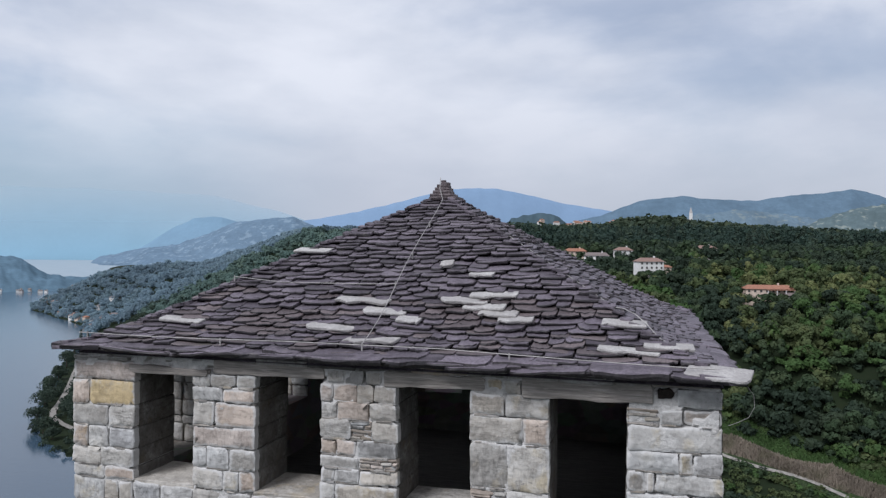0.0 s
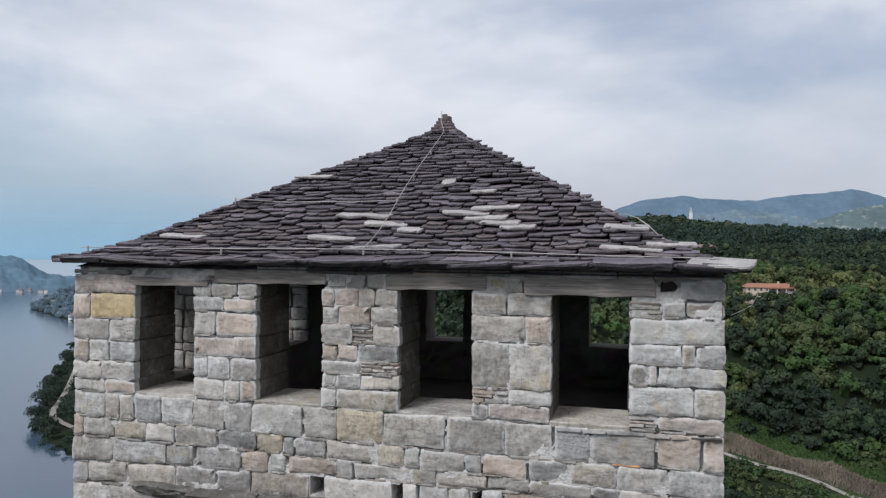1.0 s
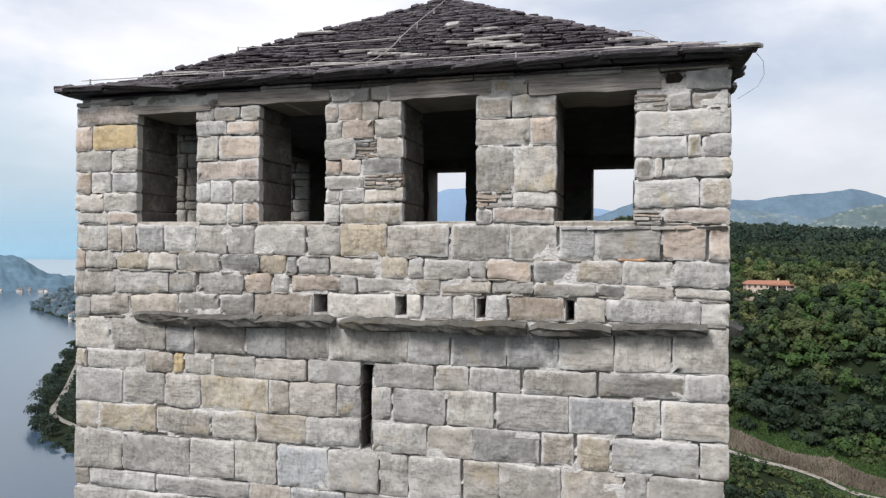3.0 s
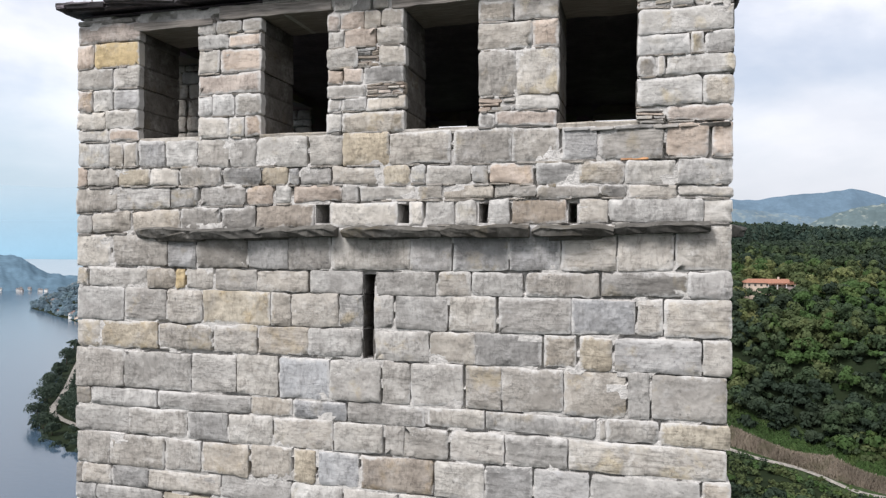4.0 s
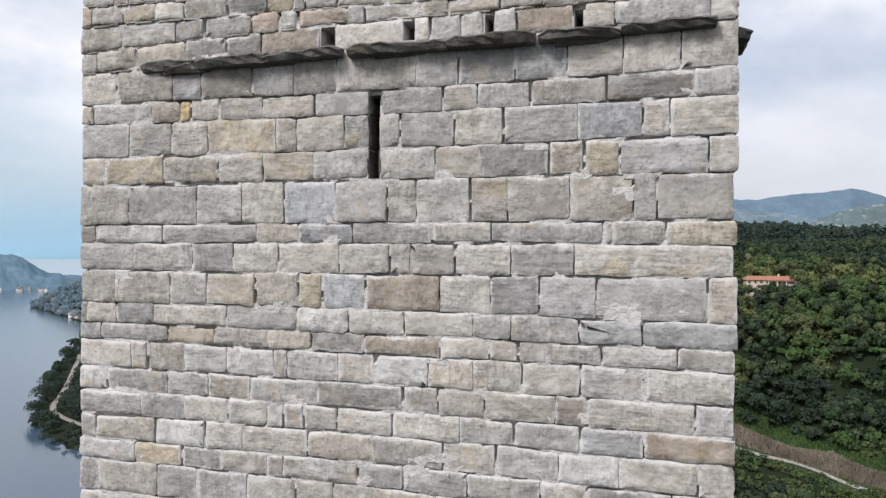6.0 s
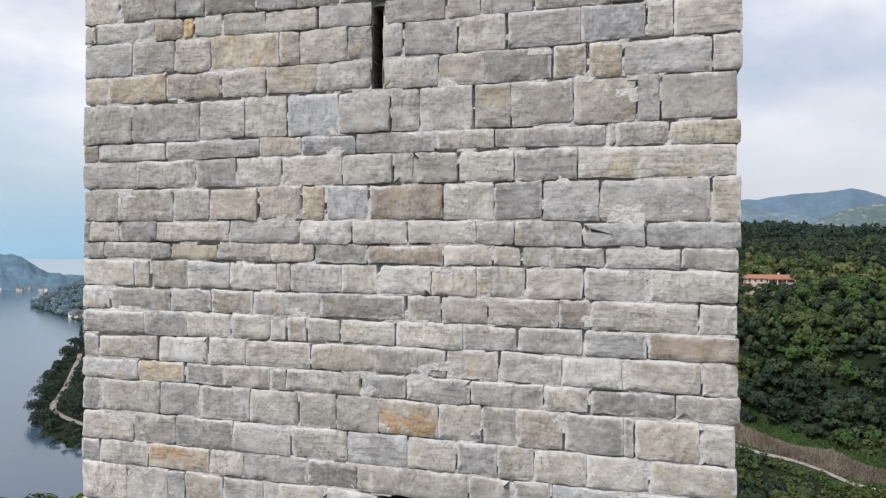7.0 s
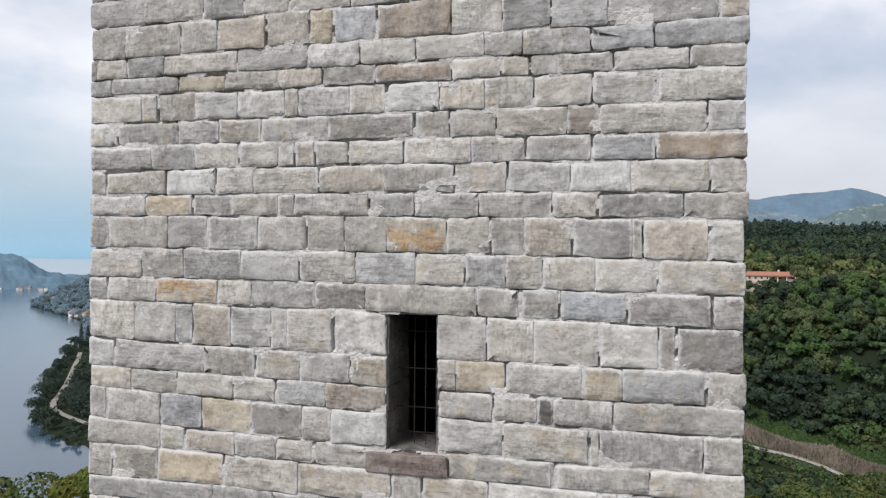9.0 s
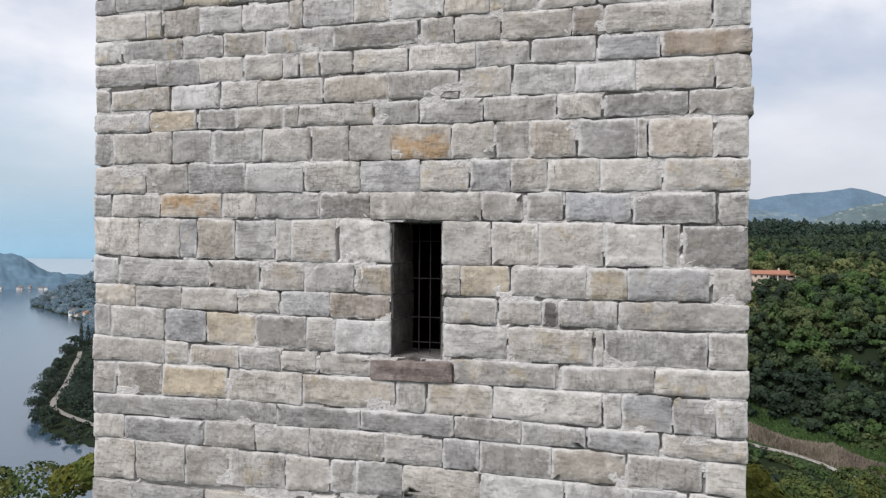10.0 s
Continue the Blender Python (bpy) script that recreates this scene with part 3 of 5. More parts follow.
# the far reach of the lake, up to the foot of the mountains; sky reflection painted in as pale colour and glow
k = Mat("sky_sheen_water", rough=0.6, spec=0.3).world_space()
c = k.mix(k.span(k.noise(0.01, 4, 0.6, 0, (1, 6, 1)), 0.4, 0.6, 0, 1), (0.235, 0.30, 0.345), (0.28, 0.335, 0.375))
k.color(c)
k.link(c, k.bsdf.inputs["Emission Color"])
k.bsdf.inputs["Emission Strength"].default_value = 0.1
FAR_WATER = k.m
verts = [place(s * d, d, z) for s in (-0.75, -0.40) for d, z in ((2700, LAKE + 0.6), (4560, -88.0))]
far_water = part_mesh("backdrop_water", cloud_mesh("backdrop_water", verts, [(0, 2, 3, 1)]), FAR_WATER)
tagged(far_water, "pale far reach of the lake under the mountains", "lake", kind="structure")

# meadow, reeds and track in the valley
MEADOW_MAT = plain("meadow_grass", (0.036, 0.058, 0.020), 0.95, 0, 0.35, 0.5)
REED_MAT = foliage_material("dry_reeds", (0.27, 0.228, 0.18), (0.36, 0.31, 0.25), (0.20, 0.185, 0.125), 0.16)
TRACK_MAT = plain("pale_gravel", (0.28, 0.262, 0.235), 0.95, 0, 0.25, 0.8)


def strip(name, r0, r1, s0, s1, lift, material, label, wave=0.0):
    verts, faces, n, m = [], [], 50, 6
    for i in range(n):
        s = s0 + (s1 - s0) * i / (n - 1)
        for q in range(m):
            r = r0 + (r1 - r0) * q / (m - 1) + -56 * (s - 0.5) + wave * math.sin(s * 40)
            d = r / math.hypot(1, s)
            verts.append(place(s * d, d, land(s * d, d) + lift))
    for i in range(n - 1):
        for q in range(m - 1):
            a = i * m + q
            faces.append((a, a + m, a + m + 1, a + 1))
    tagged(part_mesh(name, cloud_mesh(name, verts, faces), material, smooth=True), label, name.split("_")[-1], kind="structure")


strip("meadow", 288, 317, 0.33, 0.78, 0.5, MEADOW_MAT, "rough green meadow on the valley side")
strip("gravel_track", 292.8, 294.4, 0.33, 0.78, 0.9, TRACK_MAT, "pale gravel track along the valley", 1.2)


def blades(name, count, r0, r1, tall, wide, material, label, category):
    """Upright blades between two distances of the valley strip: reeds, or tufts of grass."""
    foot, top = [], []
    for _ in range(count):
        s = gen.uniform(0.34, 0.74)
        f = gen.random()
        r = -56 * (s - 0.5) + r0 + (r1 - r0 - 4 * abs(math.sin(s * 23))) * f
        d = r / math.hypot(1, s)
        foot.append(place(s * d, d, land(s * d, d) + 0.4))
        top.append(tall * gen.uniform(0.5, 1.15) * (0.6 + 0.9 * f * (1 - f) * 2))
    foot, n = np.array(foot), len(foot)
    a = gen.uniform(0, math.pi, n)
    side = np.stack([np.cos(a), np.sin(a), 0 * a], 1) * wide
    lean = np.stack([gen.normal(0, 0.2, n), gen.normal(0, 0.2, n), np.ones(n)], 1) * np.array(top)[:, None]
    quads = np.stack([foot - side, foot + side, foot + lean + 0.4 * side, foot + lean - 0.4 * side], 1)
    tagged(part_mesh(name, quads_mesh(name, quads), material), label, category, kind="stuff")


blades("reed_bed", 15000, 295.2, 305.5, 2.6, 0.22, REED_MAT, "brown dry reeds beside the track", "reeds")
blades("meadow_grass", 9000, 302, 318, 0.9, 0.5, LEAF_WOOD_FRESH, "tufts of green grass on the meadow", "grass")


# houses
WHITE = plain("white_render", (0.70, 0.69, 0.66), 0.9, 0, 0.08, 0.7)
PINK = plain("pink_render", (0.60, 0.49, 0.40), 0.9, 0, 0.1, 0.7)
GREYWALL = plain("grey_render", (0.42, 0.40, 0.38), 0.9, 0, 0.1, 0.7)
TILES = plain("red_roof_tiles", (0.33, 0.16, 0.105), 0.85, 0, 0.18, 1.5)
BROWN_TILES = plain("brown_roof_tiles", (0.26, 0.17, 0.14), 0.85, 0, 0.18, 1.5)
GREY_TILES = plain("grey_brown_roof_tiles", (0.20, 0.165, 0.155), 0.85, 0, 0.18, 1.5)
DARK_PANE = plain("dark_window_glass", (0.09, 0.085, 0.08), 0.2, 0, 0.1)


def house(s, d, length, depth, storeys, walls, tiles, turn, label, lift=0.0, group=""):
    u = s * d
    h = 2.6 * storeys
    ob = thing("house", label, "house", place(u, d, land(u, d) - 0.5 + lift), group=group)
    ob.rotation_euler.z = radians(YAW + turn)
    bm = bmesh.new()
    box(bm, -length / 2, length / 2, -depth / 2, depth / 2, -6, h)
    part("wall", bm, walls, ob)
    bm = bmesh.new()
    o = 0.6
    e = [bm.verts.new(p) for p in ((-length / 2 - o, -depth / 2 - o, h - 0.1), (length / 2 + o, -depth / 2 - o, h - 0.1), (length / 2 + o, depth / 2 + o, h - 0.1), (-length / 2 - o, depth / 2 + o, h - 0.1))]
    t = [bm.verts.new(p) for p in ((-length / 2 + depth * 0.25, 0, h + depth * 0.24), (length / 2 - depth * 0.25, 0, h + depth * 0.24))]
    for f in ((e[0], e[1], t[1], t[0]), (e[1], e[2], t[1]), (e[2], e[3], t[0], t[1]), (e[3], e[0], t[0]), (e[3], e[2], e[1], e[0])):
        bm.faces.new(f)
    roof_ob = part("roof", bm, tiles, ob)
    bm = bmesh.new()
    box(bm, length * 0.2, length * 0.2 + 0.8, -0.4, 0.4, h + 0.5, h + depth * 0.24 + 1.0)
    part("chimney", bm, walls, roof_ob)
    n = max(2, round(length / 3.2))
    for st in range(storeys):
        for i in range(n):
            x = -length / 2 + length * (i + 0.5) / n
            bm = bmesh.new()
            box(bm, x - 0.55, x + 0.55, -depth / 2 - 0.06, -depth / 2 + 0.1, 2.6 * st + 0.8, 2.6 * st + 2.1)
            part("window", bm, DARK_PANE, ob)
    return ob


farmhouse = house(0.455, 372, 24, 8, 1, PINK, TILES, -6, "long low pink farmhouse with a red tiled roof among trees", 5.4)
bm = bmesh.new()
box(bm, -2.0, 11.6, -6.6, -4.05, 2.0, 2.25)
part("porch_roof", bm, TILES, farmhouse)
for x in (-1.8, 2.6, 7.0, 11.3):
    bm = bmesh.new()
    box(bm, x - 0.15, x + 0.15, -6.5, -6.2, -4.0, 2.0)
    part("porch_post", bm, WHITE, farmhouse)
house(0.491, 366, 9, 6, 1, GREYWALL, GREY_TILES, 4, "low grey shed with a flat grey roof beside the farmhouse", 2.6)
house(0.288, 425, 15, 9, 2, WHITE, BROWN_TILES, 8, "white two-storey villa with a reddish-brown roof", 9.4)
house(0.307, 433, 8, 8, 2, PINK, TILES, 8, "small pink house with a red roof beside the villa", 4.5)
house(0.215, 500, 17, 9, 2, WHITE, GREY_TILES, -12, "white house with a grey-brown hipped roof", 4.0)
house(0.252, 508, 11, 9, 2, WHITE, BROWN_TILES, 5, "tall white house with a brown roof", 3.5)
house(0.185, 528, 15, 9, 2, PINK, TILES, 0, "pink house with a red roof at the wood's edge", 5.0)
house(0.367, 560, 15, 9, 2, GREYWALL, BROWN_TILES, 15, "grey hillside house with a brown roof", 5.0)
screen = []
for s, d, half, floor_lift in ((0.288, 425, 9, 9.4), (0.307, 433, 5, 4.5), (0.455, 372, 14, 5.4), (0.215, 500, 9, 4.0), (0.252, 508, 7, 3.5)):
    floor_z = land(s * d, d) + floor_lift
    for _ in range(int(half)):
        u, dd = s * d + gen.uniform(-half, half), d - gen.uniform(8, 15)
        z = land(u, dd) - 1.0
        screen.append(crown_quads(np.array(place(u, dd, z)), max(4.0, floor_z + gen.uniform(-1.5, 0.8) - z), gen.uniform(3, 4.5), 6, 300, 0.6, stray=0.26))
tagged(part_mesh("woodland", quads_mesh("woodland", np.concatenate(screen)), LEAF_WOOD), "green trees standing close before the houses", "trees", kind="stuff")
hr = random.Random(3)
for i in range(16):
    s, d = hr.uniform(0.13, 0.25), hr.uniform(1950, 2150)
    house(s, d, hr.uniform(12, 26), 11, hr.choice((2, 3)), hr.choice((WHITE, PINK, WHITE)), TILES, hr.uniform(-30, 30), "pale house with a red roof in a distant village", 26, "distant village houses")
for i in range(16):
    d = hr.uniform(1000, 1650)
    s = (coast(d) + hr.uniform(20, 90)) / d
    house(s, d, hr.uniform(9, 17), 9, hr.choice((1, 2)), hr.choice((WHITE, GREYWALL, GREYWALL)), GREY_TILES, hr.uniform(-40, 40), "pale house on the lake shore", 3, "lakeside houses")
for i in range(10):
    d = 1075 + 24 * i + hr.uniform(-8, 8)
    s = (coast(d) + hr.uniform(3, 15)) / d
    house(s, d, hr.uniform(9, 15), 9, hr.choice((1, 2)), hr.choice((WHITE, WHITE, PINK)), hr.choice((TILES, GREY_TILES)), hr.uniform(-40, 40), "pale house at the water's edge", 3, "lakeside houses")
for i in range(16):
    d = hr.uniform(1885, 1990)
    s = -0.555 - hr.uniform(0, 0.075)
    house(s, d, hr.uniform(5, 9), 6, 1, hr.choice((WHITE, GREYWALL, GREYWALL)), GREY_TILES, hr.uniform(-40, 40), "pale house on the far headland shore", LAKE + 5 - land(s * d, d), "headland houses")

# church tower on the ridge
cu, cd = 0.3465 * 1500, 1500
church = thing("church_tower", "slender white church bell tower above the trees", "church", place(cu, cd, 56))
bm = bmesh.new()
box(bm, -3.2, 3.2, -3.2, 3.2, 0, 35)
part("shaft", bm, WHITE, church)
bm = bmesh.new()
bmesh.ops.create_cone(bm, cap_ends=True, segments=4, radius1=4.6, radius2=0.1, depth=13, matrix=Matrix.Translation((0, 0, 41.5)) @ Matrix.Rotation(math.pi / 4, 4, "Z"))
part("spire", bm, GREYWALL, church)


# single trees
def tree(name, u, d, height, radius, material, label, lobes=8, leaves=500, size=0.6, z=None, squash=0.9, category="tree", trunk=0.035):
    base = place(u, d, land(u, d) if z is None else z)
    ob = thing(name, label, category, base)
    bm = bmesh.new()
    def limb(p, q, r0, r1):
        p, q = Vector(p), Vector(q)
        m = Matrix.Translation((p + q) / 2) @ (q - p).to_track_quat("Z", "Y").to_matrix().to_4x4()
        bmesh.ops.create_cone(bm, cap_ends=True, segments=7, radius1=r0, radius2=r1, depth=(q - p).length, matrix=m)
    r = height * trunk
    limb((0, 0, -0.5), (0.1, 0, height * 0.7), r, r * 0.4)
    for i in range(7):
        a = i * 2.4
        limb((0, 0, height * (0.3 + 0.05 * i)), (radius * 0.6 * math.cos(a), radius * 0.6 * math.sin(a), height * (0.55 + 0.05 * i)), r * 0.4, r * 0.1)
    part("trunk", bm, BARK, ob)
    q = crown_quads(np.zeros(3), height, radius, lobes, leaves, size, squash)
    part_mesh("crown", quads_mesh("crown", q), material, ob)
    return ob


def slender_tree(u, d, height, radius, label):
    base = place(u, d, land(u, d))
    ob = thing("poplar_tree", label, "tree", base)
    bm = bmesh.new()
    bmesh.ops.create_cone(bm, cap_ends=True, segments=7, radius1=0.3, radius2=0.08, depth=height * 0.9, matrix=Matrix.Translation((0, 0, height * 0.45)))
    part("trunk", bm, BARK, ob)
    n = 420
    zz = gen.uniform(0.08, 1, n)
    rr = radius * np.sin(np.pi * zz ** 0.75) ** 0.6 * gen.uniform(0.6, 1.05, n)
    a = gen.uniform(0, 6.283, n)
    c = np.stack([rr * np.cos(a), rr * np.sin(a), zz * height], 1)
    part_mesh("crown", quads_mesh("crown", leaf_quads(c, np.stack([np.cos(a), np.sin(a), 0.3 + 0 * a], 1), 0.7)), LEAF_DARK, ob)
    return ob


# the small wooded cape with its shore road
for u, d, h, r in ((-293, 517, 13, 8.5), (-276, 494, 11, 8), (-262, 480, 8, 5.5), (-318, 572, 14, 9), (-326, 594, 13, 8), (-341, 620, 14, 9), (-352, 645, 13, 8), (-270, 530, 16, 10), (-256, 515, 15, 10),
                   (-371, 690, 11, 6), (-384, 715, 9, 5), (-402, 764, 16, 8), (-420, 802, 12, 7), (-284, 560, 15, 9), (-300, 610, 15, 9), (-322, 660, 15, 9)):
    tree("shore_tree", u, d, h, r, LEAF_DARK, "dark round-crowned tree on the lake shore", 13, 1100, 0.55, z=max(land(u, d), LAKE + 0.4))
tree("umbrella_pine", -434, 842, 17, 9, LEAF_DARK, "dark flat-topped pine standing at the water's edge", 9, 360, 1.0, z=LAKE + 1, squash=0.35)
for u, d, h in ((-424, 838, 31), (-418, 842, 28), (-411, 846, 23)):
    slender_tree(u, d, h, 2.6, "tall slim dark poplar by the lake")


for s, d, h in ((0.275, 720, 22), (0.283, 730, 26), (0.293, 705, 20), (0.315, 760, 24), (0.322, 770, 27), (0.335, 750, 21), (0.428, 620, 24), (0.436, 640, 28), (0.447, 630, 23), (0.462, 655, 25), (0.505, 680, 24), (0.56, 700, 25)):
    slender_tree(s * d, d, h, 2.4 + 0.06 * h, "dark pointed evergreen standing above the woods")


def ribbon(name, pts, width, lift, material, label):
    verts, faces = [], []
    for i, (u, d) in enumerate(pts):
        a, b = Vector((*pts[max(0, i - 1)], 0)), Vector((*pts[min(len(pts) - 1, i + 1)], 0))
        t = (b - a).normalized()
        for k in (-0.5, 0.5):
            uu, dd = u - t.y * width * k, d + t.x * width * k
            verts.append(place(uu, dd, max(land(u, d), LAKE + 0.8) + lift))
    for i in range(len(pts) - 1):
        faces.append((2 * i, 2 * i + 1, 2 * i + 3, 2 * i + 2))
    tagged(part_mesh(name, cloud_mesh(name, verts, faces), material), label, "road", kind="structure")


ribbon("shore_road", SHORE_ROAD, 4.6, 1.2, TRACK_MAT, "pale road following the lake shore")

# crowns just below the tower
for u, d, top, h, r, mat in ((-33, 52, -5.9, 11, 4.5, LEAF_GREEN), (-28.5, 50, -5.8, 10, 4, LEAF_GREEN), (-24.5, 47, -4.2, 11, 3.6, LEAF_YELLOW), (-37, 55, -6.6, 10, 4, LEAF_GREEN),
                             (-30, 46, -8.6, 9, 4, LEAF_GREEN), (-22, 45, -3.0, 10, 3, LEAF_YELLOW), (7.7, 18, 4.7, 8, 0.95, LEAF_YELLOW), (8.3, 19, 3.9, 8, 1.2, LEAF_YELLOW),
                             (46, 88, -19, 12, 5, LEAF_GREEN), (53, 92, -18.5, 12, 5, LEAF_GREEN), (40, 84, -20.5, 12, 4.5, LEAF_YELLOW), (49, 98, -21.5, 12, 5, LEAF_GREEN), (59, 96, -19.5, 12, 5, LEAF_GREEN)):
    z = land(u, d)
    tree("broadleaf_tree", u, d, max(h, top - z), r, mat, "leafy yellow-green tree below the tower" if mat is LEAF_YELLOW else "leafy green tree below the tower", 16, 11000, 0.075 if d < 30 else 0.155 if d < 60 else 0.24, z=min(z, top - h), trunk=0.02)

# ---- the tower: front face in the plane y = 0, 5.8 m square ----
HALF, DEEP, THICK = 2.9, 5.8, 0.57
SILL, HEAD, PLATE = 15.60, 16.63, 16.84
OPEN_X = ((-2.21, -1.60), (-0.96, -0.34), (0.36, 0.975), (1.62, 2.205))
SLIT = (0.0, 0.105, 13.70, 14.41)
WINDOW = (0.09, 0.545, 9.15, 10.29)
PUTLOG = ((-0.44, -0.31), (0.30, 0.40), (0.99, 1.06), (1.70, 1.77))
tower = thing("stone_tower", "square medieval lookout tower of hewn grey stone blocks", "tower")


def wall_core(x0, x1, z0, z1, thick, holes, step, rough, lift=0.03, keep=0.13):
    """A wall as one closed mesh in x and z, front towards -y, with holes right through and an uneven front."""
    def cuts(a, b, edges):
        own = sorted({round(v, 3) for v in [a, b, *edges] if a <= v <= b})
        out = []
        for p, q in zip(own, own[1:]):
            n = max(1, round((q - p) / step))
            out += [p + (q - p) * i / n for i in range(n)]
        return out + [b]
    xs = cuts(x0, x1, [v for h in holes for v in h[:2]])
    zs = cuts(z0, z1, [v for h in holes for v in h[2:]])
    solid = {}
    for i in range(len(xs) - 1):
        for k in range(len(zs) - 1):
            cx, cz = (xs[i] + xs[i + 1]) / 2, (zs[k] + zs[k + 1]) / 2
            solid[i, k] = not any(h[0] < cx < h[1] and h[2] < cz < h[3] for h in holes)
    verts, index, faces = [], {}, []

    def v(i, k, back):
        key = (i, k, back)
        if key not in index:
            fallen = 0.05 if noise.noise(Vector((xs[i] * 3.6, zs[k] * 9.0, 8.3))) > keep else 0.0
            y = thick if back else fallen + lift + rough * noise.noise(Vector((xs[i] * 4.1, zs[k] * 5.3, 1.7))) + 0.7 * rough * noise.noise(Vector((xs[i] * 13, zs[k] * 13, 0)))
            index[key] = len(verts)
            verts.append((xs[i], y, zs[k]))
        return index[key]
    for (i, k), full in solid.items():
        if not full:
            continue
        faces.append((v(i, k, 0), v(i + 1, k, 0), v(i + 1, k + 1, 0), v(i, k + 1, 0)))
        faces.append((v(i, k, 1), v(i, k + 1, 1), v(i + 1, k + 1, 1), v(i + 1, k, 1)))
        for di, dk, a, b in ((-1, 0, (i, k + 1), (i, k)), (1, 0, (i + 1, k), (i + 1, k + 1)), (0, -1, (i, k), (i + 1, k)), (0, 1, (i + 1, k + 1), (i, k + 1))):
            if not solid.get((i + di, k + dk), False):
                faces.append((v(*a, 0), v(*a, 1), v(*b, 1), v(*b, 0)))
    return cloud_mesh("wall", verts, faces)


OPEN_HOLES = [(a - 0.02, b + 0.02, SILL - 0.02, HEAD + 0.02) for a, b in OPEN_X]
PUT_HOLES = [(a, b, 14.84, 15.0) for a, b in PUTLOG]
wall_top = part_mesh("front_wall", wall_core(-HALF + 0.03, HALF - 0.03, 14.78, 16.775, THICK, OPEN_HOLES + PUT_HOLES, 0.034, 0.006, 0.0008), MORTAR, tower, "pale lime mortar core of the belfry wall")
wall_mid = part_mesh("front_wall", wall_core(-HALF + 0.03, HALF - 0.03, 11.5, 14.78, THICK, [SLIT], 0.034, 0.004, -0.0008, 0.05), MORTAR, tower)
wall_low = part_mesh("front_wall", wall_core(-HALF + 0.03, HALF - 0.03, 7.8, 11.5, THICK, [WINDOW], 0.034, 0.004, -0.0008, 0.14), MORTAR, tower)
part_mesh("front_wall", wall_core(-HALF + 0.03, HALF - 0.03, -1.5, 7.8, THICK, [], 0.3, 0.01, 0.012), MORTAR, tower)

rng = random.Random(7)


def stone_shape(x0, x1, b0, b1, t0, t1, depth, proud, gap=0.0045, rough=1.0):
    """A hewn block: worn round corners, ragged arrises and a split, slightly bulging face. b and t: bed and top at both ends."""
    w, h = x1 - x0, min(t0 - b0, t1 - b1)
    j = lambda a: rng.uniform(-a, a) * rough
    g = [gap * rng.choice((0.3, 0.6, 1.0, 1.7)) for _ in range(6)]
    x0, x1 = x0 + g[0], x1 - g[1]
    b0, b1, t0, t1 = b0 + g[2], b1 + g[3], t0 - g[4], t1 - g[5]
    r = [min(0.3 * w, 0.3 * h, rng.choice((0.006, 0.010, 0.016, 0.028)) * rough) for _ in range(4)]
    corners = ((x0, b0), (x1, b1), (x1, t1), (x0, t0))
    ja = min(0.0065, 0.05 * w, 0.05 * h)
    ring = []
    for c in range(4):
        (px, pz), (qx, qz) = corners[c], corners[(c + 1) % 4]
        length = math.hypot(qx - px, qz - pz)
        fa, fb = r[c] / max(length, 0.01), 1 - r[(c + 1) % 4] / max(length, 0.01)
        steps = max(2, min(7, round(length / 0.065)))
        bow = j(0.004 if c % 2 == 0 else 0.002) if length > 0.15 else 0.0
        for i in range(steps + 1):
            f = fa + (fb - fa) * (i + (j(0.3) if 0 < i < steps else 0)) / steps
            off = bow * math.sin(math.pi * f)
            ring.append((px + (qx - px) * f + j(0.6 * ja) + (off if c % 2 else 0), pz + (qz - pz) * f + j(ja) + (0 if c % 2 else off)))
        k = r[(c + 1) % 4] * 0.29
        inx, inz = ((-1, 1), (-1, -1), (1, -1), (1, 1))[c]
        ring.append((qx + inx * k, qz + inz * k))
    n = len(ring)
    cx, cz = sum(p[0] for p in ring) / n, sum(p[1] for p in ring) / n
    tx, tz = j(0.006), j(0.006)
    face = lambda x, z: -proud + tx * (x - cx) / max(w, 0.05) * 2 + tz * (z - cz) / max(h, 0.05) * 2
    verts = [(x, depth, z) for x, z in ring]
    verts += [(x, face(x, z) + 0.0015 + abs(j(0.0055)), z) for x, z in ring]

    def inset_ring(inset, wave, lift):
        for x, z in ring:
            d = inset * rng.uniform(0.85, 1.15)
            kx, kz = max(0.2, 1 - d / max(0.02, abs(x1 - x0) / 2)), max(0.2, 1 - d / max(0.02, abs(t0 - b0) / 2))
            verts.append((cx + (x - cx) * kx, face(x, z) + j(wave) - lift, cz + (z - cz) * kz))
    inset_ring(min(0.0045, 0.08 * w, 0.08 * h), 0.0015, 0.0)
    inset_ring(min(0.30 * w, 0.28 * h, 0.05), 0.0016, 0.001)
    faces = [tuple(range(3 * n, 4 * n))]
    for i in range(n):
        k = (i + 1) % n
        faces += [(i, k, n + k, n + i), (n + i, n + k, 2 * n + k, 2 * n + i)]
    for i in range(n):
        k = (i + 1) % n
        faces.append((2 * n + i, 2 * n + k, 3 * n + k, 3 * n + i))
    return verts, faces


